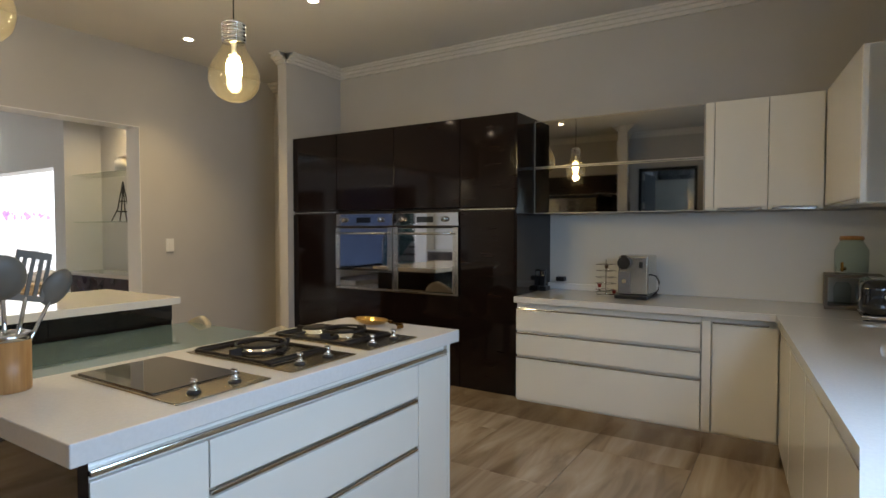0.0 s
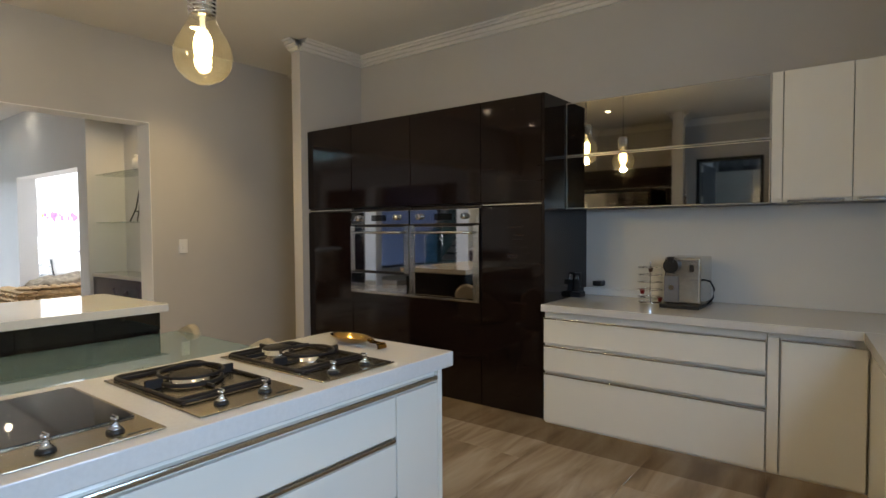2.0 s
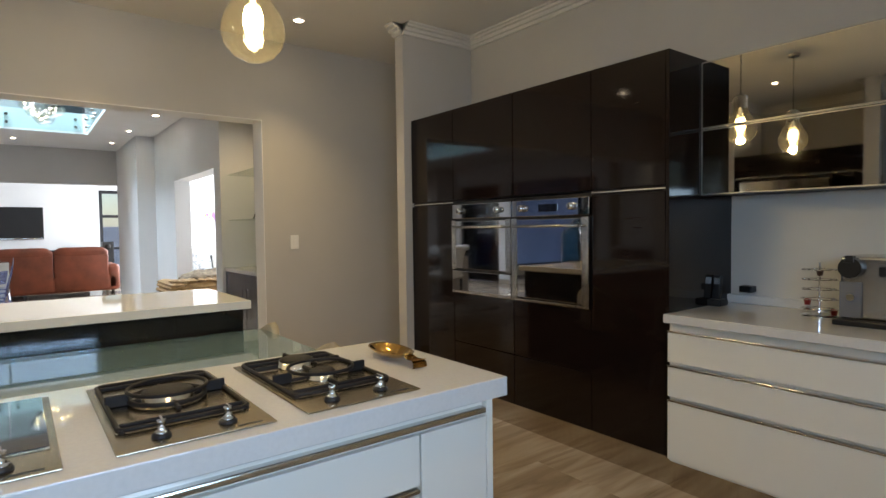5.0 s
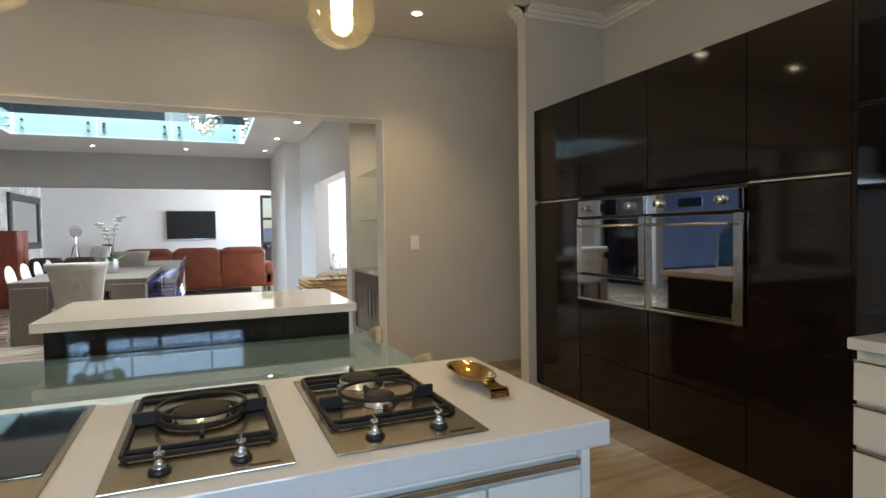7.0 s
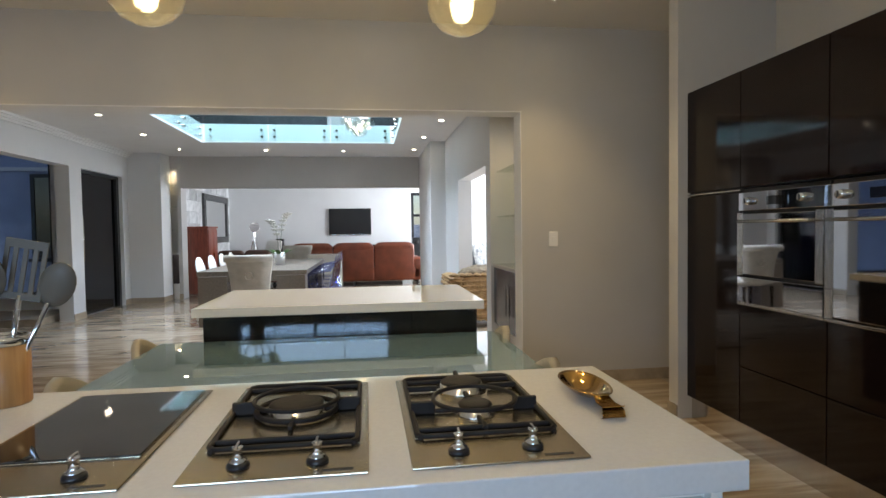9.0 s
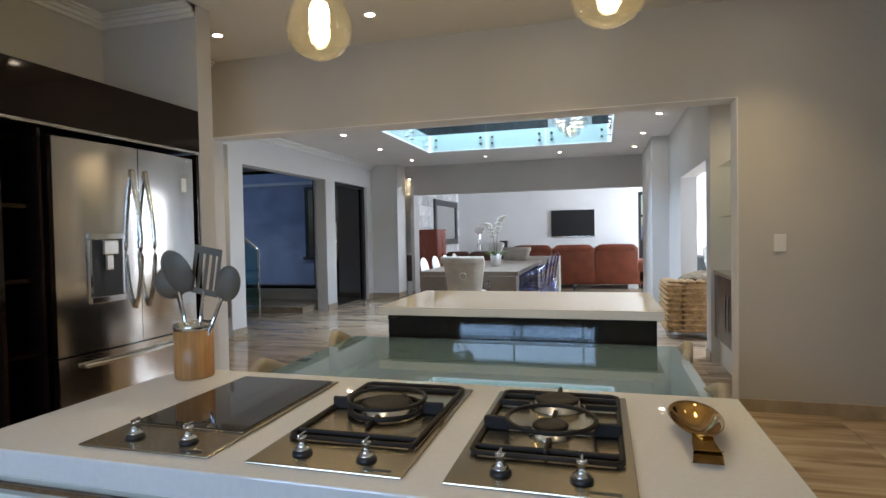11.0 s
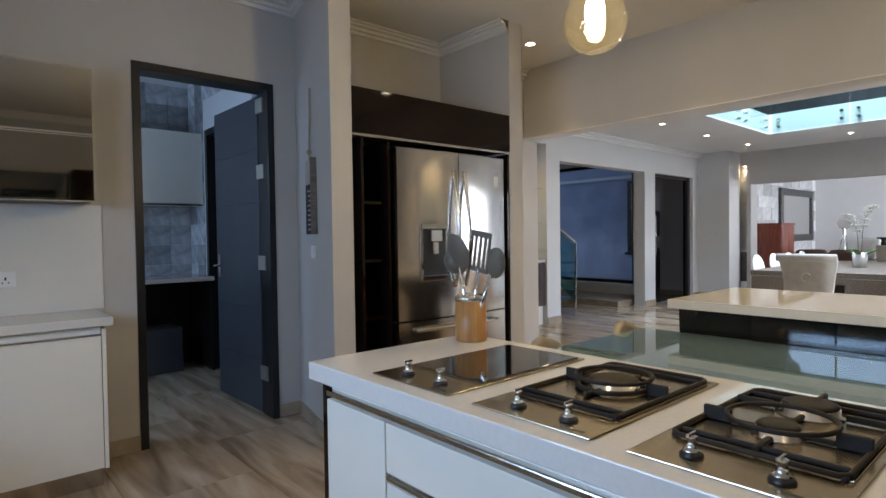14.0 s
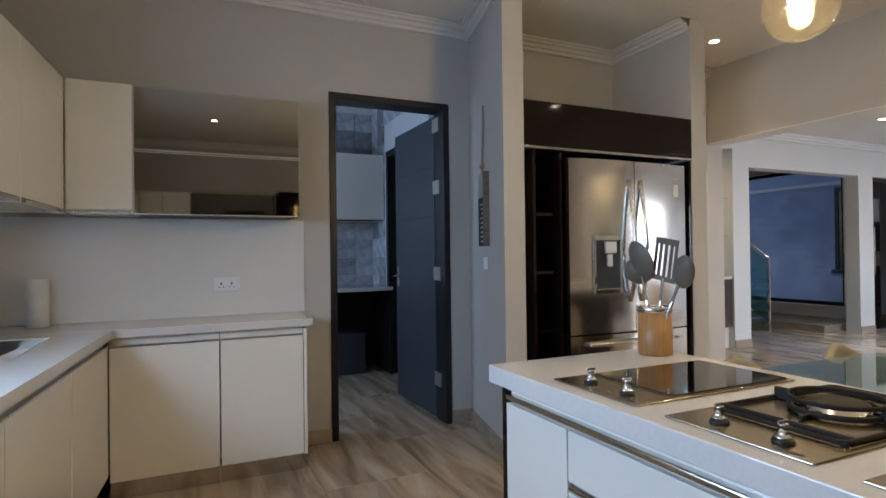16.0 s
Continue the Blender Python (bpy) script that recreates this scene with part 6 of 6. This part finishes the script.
# ---- scullery ----
SCX = -2.14
wall("wall_scullery", [(SCX - 0.15, SCX, -3.350, -2.85, 0, 2.95), (SCX - 0.15, SCX, -1.90, YS - 0.15, 0, 2.95), (SCX - 0.15, SCX, -2.85, -1.90, 2.30, 2.95), (SCX - 0.15, XE + 0.2, -3.500, -3.350, 0, 2.95), (XE, XE + 0.2, -3.350, YS - 0.15, 0, 2.95), (-3.6, -3.45, -3.500, -1.2, 0, 2.95)], pale_paint, "pale scullery wall behind the tiles")
setting("door_frame", boxes([(SCX - 0.16, SCX + 0.02, -2.85, -2.79, 0, 2.30), (SCX - 0.16, SCX + 0.02, -1.96, -1.90, 0, 2.30), (SCX - 0.16, SCX + 0.02, -2.79, -1.96, 2.24, 2.30)], 0.002), frame_dark, "dark painted inner door frame", "door frame")
setting("trim", boxes([(SCX, XE, -3.350, -3.260, 2.86, 2.949), (SCX, SCX + 0.09, -3.260, YS - 0.15, 2.86, 2.949)], 0.01), white_paint, "white scullery cornice", "trim")
sc = thing("wall_cabinet", (-1.6, -3.330, 1.57), "white gloss wall cabinet in the scullery", "cabinet")
part("carcass", box(SCX + 0.012, -0.9, -3.335, -2.960, 1.57, 2.28), lacquer, sc)
for a, b in ((SCX + 0.012, -1.52), (-1.52, -0.9)):
    part("door", box(a + 0.002, b - 0.002, -2.960, -2.940, 1.60, 2.28, 0.002), lacquer, sc)
part("grip_rail", box(SCX + 0.012, -0.9, -2.960, -2.935, 1.575, 1.592, 0.003), steel, sc, "slim steel grip rail")
sw = thing("worktop", (-1.5, -3.000, 0.87), "white quartz scullery worktop over open bays lined with painted shade", "worktop")
part("slab", box(SCX + 0.012, XE, -3.335, -2.680, 0.86, 0.90, 0.003), quartz, sw)
# dark sheets stand in for the shade below the worktop
part("bay_back", box(SCX + 0.012, XE, -3.335, -3.300, 0.0, 0.859), dark_matt, sw, "dark sheet for the shade under the worktop")
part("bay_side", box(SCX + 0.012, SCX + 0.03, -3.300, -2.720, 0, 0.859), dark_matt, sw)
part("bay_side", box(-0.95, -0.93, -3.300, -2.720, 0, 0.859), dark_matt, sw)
bn = thing("storage_box", (-1.72, -3.050, 0), "grey storage box under the worktop", "box")
part("case", box(-1.9, -1.55, -3.250, -2.900, 0, 0.42, 0.01), charcoal, bn)


def tile_grid(host, mesh, fixed, axis, u0, u1, z0, z1, w_, skip):
    nu_, nz_ = round((u1 - u0) / w_), round((z1 - z0) / w_)
    for i in range(nu_):
        for j in range(nz_):
            u_, z = u0 + (i + 0.5) * w_, z0 + (j + 0.5) * w_
            if skip(u_, z):
                continue
            t_ = new("tile", mesh)
            t_.parent = host
            t_.location = (u_, fixed, z) if axis == "y" else (fixed, u_, z)


def flat_mesh(name, dx, dy, dz, mat):
    bm_ = box(-dx / 2, dx / 2, -dy / 2, dy / 2, -dz / 2, dz / 2, 0.0015, segments=1)
    me_ = bpy.data.meshes.new(name)
    bm_.to_mesh(me_)
    bm_.free()
    me_.materials.append(mat)
    return me_


host = bpy.data.objects["wall_scullery"]
tile_grid(host, flat_mesh("wall_tile", 0.197, 0.012, 0.197, scullery_tile), -3.343, "y", SCX + 0.01, -0.74, 0.0, 2.8, 0.2, lambda u_, z: z < 0.9 or 1.6 < z < 2.25)
tile_grid(host, flat_mesh("side_tile", 0.012, 0.197, 0.197, scullery_tile), SCX + 0.007, "x", -3.330, -1.2, 0.0, 2.8, 0.2, lambda u_, z: -3.02 < u_ < -1.73 and z < 2.6)
host = bpy.data.objects["wall_living"]
random.seed(21)
stone_me = [flat_mesh("stone", w_ - 0.006, 0.03 + 0.01 * k, 0.244, stone_clad) for k, w_ in enumerate((0.5, 0.5, 0.5))]
for j in range(12):
    for i in range(8):
        t_ = new("stone", random.choice(stone_me))
        t_.parent = host
        t_.location = (-16.1 + (i + 0.5 * (j % 2)) * 0.5, -1.595, 0.125 + j * 0.248)

# ---- things on the worktops ----
cm = thing("coffee_machine", (-0.705, 4.66, ZT), "silver and black capsule coffee machine", "coffee machine")
part("body", box(-0.80, -0.605, 4.53, 4.80, ZT + 0.02, ZT + 0.285, 0.012, segments=3), steel, cm, "silver casing")
part("base", box(-0.81, -0.60, 4.47, 4.80, ZT, ZT + 0.022, 0.004), black_plastic, cm, "black drip tray")
part("front_panel", box(-0.80, -0.72, 4.518, 4.53, ZT + 0.03, ZT + 0.18, 0.004), material("grey_panel", (0.16, 0.16, 0.17), 0.4), cm)
part("brew_head", rod((-0.757, 4.495, ZT + 0.238), (-0.757, 4.53, ZT + 0.238), 0.042, n=24), black_plastic, cm, "round black brew head")
part("lever", box(-0.775, -0.74, 4.49, 4.52, ZT + 0.26, ZT + 0.29, 0.004), black_plastic, cm)
part("button", rod((-0.757, 4.508, ZT + 0.115), (-0.757, 4.52, ZT + 0.115), 0.015, n=16), chrome, cm)
part("badge", box(-0.665, -0.64, 4.526, 4.531, ZT + 0.205, ZT + 0.245, 0.002), black_plastic, cm)
part("cable", tube([(-0.606, 4.6, ZT + 0.16), (-0.57, 4.6, ZT + 0.15), (-0.55, 4.6, ZT + 0.11), (-0.555, 4.6, ZT + 0.06), (-0.59, 4.62, ZT + 0.02), (-0.60, 4.66, ZT + 0.008)], 0.005, None, 8), black_plastic, cm, "black cable", True)
cp = thing("capsule_rack", (-0.92, 4.66, ZT), "round wire capsule rack, part filled", "rack")
part("base", lathe([(0, 0), (0.07, 0), (0.07, 0.008), (0, 0.008)], 20, None, Matrix.Translation((-0.92, 4.66, ZT))), chrome, cp, "", True)
part("post", rod((-0.92, 4.66, ZT), (-0.92, 4.66, ZT + 0.25), 0.004, n=8), chrome, cp)
capsule_mats = [material("capsule_red", (0.35, 0.03, 0.03), 0.3, 0.6), material("capsule_brown", (0.10, 0.05, 0.03), 0.3, 0.6), material("capsule_gold", (0.45, 0.32, 0.14), 0.3, 0.6)]
for j in range(5):
    z = ZT + 0.035 + j * 0.045
    part("tier", tube(ring(-0.92, 4.66, z, 0.06, 20), 0.0022, None, 6, True), chrome, cp, "wire ring", True)
    for k in range(6):
        a = k * math.pi / 3 + j
        cx_, cy_ = -0.92 + 0.058 * math.cos(a), 4.66 + 0.058 * math.sin(a)
        part("holder", tube(ring(cx_, cy_, z, 0.018, 12), 0.0018, None, 5, True), chrome, cp)
        if (j * 7 + k * 5) % 11 == 0:
            q_ = thing("coffee_capsule", (cx_, cy_, z), "small foil coffee capsule in the rack", "capsule", "coffee capsules")
            part("shell", lathe([(0, -0.024), (0.011, -0.024), (0.015, 0.0), (0.018, 0.001), (0, 0.004)], 14, None, Matrix.Translation((cx_, cy_, z))), capsule_mats[k % 3], q_, "", True)
ph = thing("cordless_phone", (-1.405, 4.68, ZT), "black cordless phone on its charger", "phone")
part("cradle", box(-1.45, -1.36, 4.63, 4.72, ZT, ZT + 0.035, 0.006), black_plastic, ph)
part("handset", joined(box(-0.022, 0.022, -0.012, 0.012, 0.0, 0.14, 0.006), None, pose(-1.405, 4.68, ZT + 0.02, -10, 0, 0)), black_plastic, ph)
part("display", joined(box(-0.015, 0.015, -0.0135, -0.012, 0.09, 0.125), None, pose(-1.405, 4.68, ZT + 0.02, -10, 0, 0)), steel, ph)
pb = thing("plug", (-1.32, 4.87, 0.95), "black charger plug in the backsplash", "plug")
part("case", box(-1.355, -1.29, 4.82, YN - 0.014, 0.93, 0.965, 0.006), black_plastic, pb)
tr_ = thing("cable_trunking", (-1.2, 4.87, ZT), "white cable trunking along the backsplash", "trunking")
part("cover", box(-1.46, -1.04, 4.845, YN - 0.015, ZT, ZT + 0.045, 0.004), white_paint, tr_)
wb = thing("wooden_crate", (0.49, 4.730, ZT), "small wooden crate stand for a drinks dispenser", "crate")
part("top", box(0.36, 0.64, 4.610, 4.850, ZT + 0.185, ZT + 0.20, 0.003), oak_grey, wb)
part("bottom", box(0.36, 0.64, 4.610, 4.850, ZT, ZT + 0.02, 0.003), oak_grey, wb)
for x in (0.36, 0.625):
    part("side", box(x, x + 0.015, 4.610, 4.850, ZT + 0.02, ZT + 0.185, 0.002), oak_grey, wb)
part("jar", lathe([(0, 0.0), (0.04, 0.0), (0.045, 0.1), (0.03, 0.13), (0, 0.13)], 20, None, Matrix.Translation((0.45, 4.720, ZT + 0.021))), shelf_glass, thing("glass_jar", (0.45, 4.720, ZT + 0.02), "small clear glass jar in the crate", "jar"), "", True)
dj = thing("drinks_dispenser", (0.49, 4.730, ZT + 0.20), "clear glass drinks dispenser with brass tap", "dispenser")
o_ = Matrix.Translation((0.49, 4.730, ZT + 0.2005))
part("jar", lathe([(0, 0.0), (0.075, 0.0), (0.085, 0.02), (0.085, 0.14), (0.06, 0.185), (0.055, 0.2), (0.052, 0.2), (0.056, 0.185), (0.081, 0.14), (0.081, 0.02), (0, 0.006)], 28, None, o_), shelf_glass, dj, "clear glass jar", True)
part("lid", lathe([(0, 0.225), (0.055, 0.222), (0.06, 0.215), (0.06, 0.2), (0, 0.2)], 28, None, o_), bamboo, dj, "brown lid", True)
tp = part("tap", rod((0.455, 4.655, ZT + 0.235), (0.44, 4.610, ZT + 0.235), 0.011, n=12), copper, dj, "brass tap")
part("tap_handle", rod((0.44, 4.612, ZT + 0.22), (0.44, 4.612, ZT + 0.275), 0.007, n=10), copper, tp)
to = thing("toaster", (0.59, 4.340, ZT), "glossy black retro toaster with chrome base", "toaster")
black_gloss = material("black_gloss_enamel", (0.01, 0.01, 0.011), 0.08, coat=0.6)
part("body", box(0.49, 0.70, 4.160, 4.480, ZT + 0.025, ZT + 0.21, 0.05, segments=5), black_gloss, to, "glossy black shell", True)
part("base", box(0.50, 0.69, 4.180, 4.460, ZT + 0.008, ZT + 0.03, 0.006), chrome, to, "chrome base")
for y in (4.210, 4.430):
    for x in (0.52, 0.67):
        part("foot", rod((x, y, ZT), (x, y, ZT + 0.01), 0.014, n=10), black_plastic, to)
for x in (0.555, 0.635):
    part("slot", box(x - 0.016, x + 0.016, 4.220, 4.420, ZT + 0.207, ZT + 0.2125, 0.001), steel, to, "steel bread slot")
part("lever", rod((0.595, 4.160, ZT + 0.13), (0.595, 4.130, ZT + 0.13), 0.012, n=12), chrome, to)
for k in range(4):
    part("lettering", box(0.4885, 0.4895, 4.260 + k * 0.03, 4.275 + k * 0.03, ZT + 0.1, ZT + 0.125), chrome, to)
rl = thing("paper_towel_roll", (0.50, -0.83, ZT), "white paper towel roll standing on the worktop", "paper towel")
part("roll", lathe([(0.018, 0.0), (0.05, 0.0), (0.05, 0.25), (0.018, 0.25)], 28, None, Matrix.Translation((0.50, -0.83, ZT + 0.001))), white_fabric, rl, "", True)

# ---- floor tiles ----
TX, TY = 0.6, 1.2
tile_bm = box(-TX / 2 + 0.0015, TX / 2 - 0.0015, -TY / 2 + 0.0015, TY / 2 - 0.0015, -0.012, 0.0, 0.001, segments=1)
tile_me = bpy.data.meshes.new("tile")
tile_bm.to_mesh(tile_me)
tile_bm.free()
tile_me.materials.append(floor_tile)
floor_thing = bpy.data.objects["floor"]
random.seed(3)
for i in range(30):
    for j in range(13):
        x, y = 0.65 - i * TX, -6.2 + (j + 0.5 * (i % 2)) * TY
        if x < -16.6 or (y > 3.8 and x < -11.9) or (y > 5.0 and x > -6.0) or (y < -3.1 and x < -10.2) or (y < -4.6) or (y > 7.0):
            continue
        t = new("tile", tile_me)
        t.parent = floor_thing
        t.location = (x, y, 0)
        if random.random() < 0.5:
            t.rotation_euler = (0, 0, math.pi)
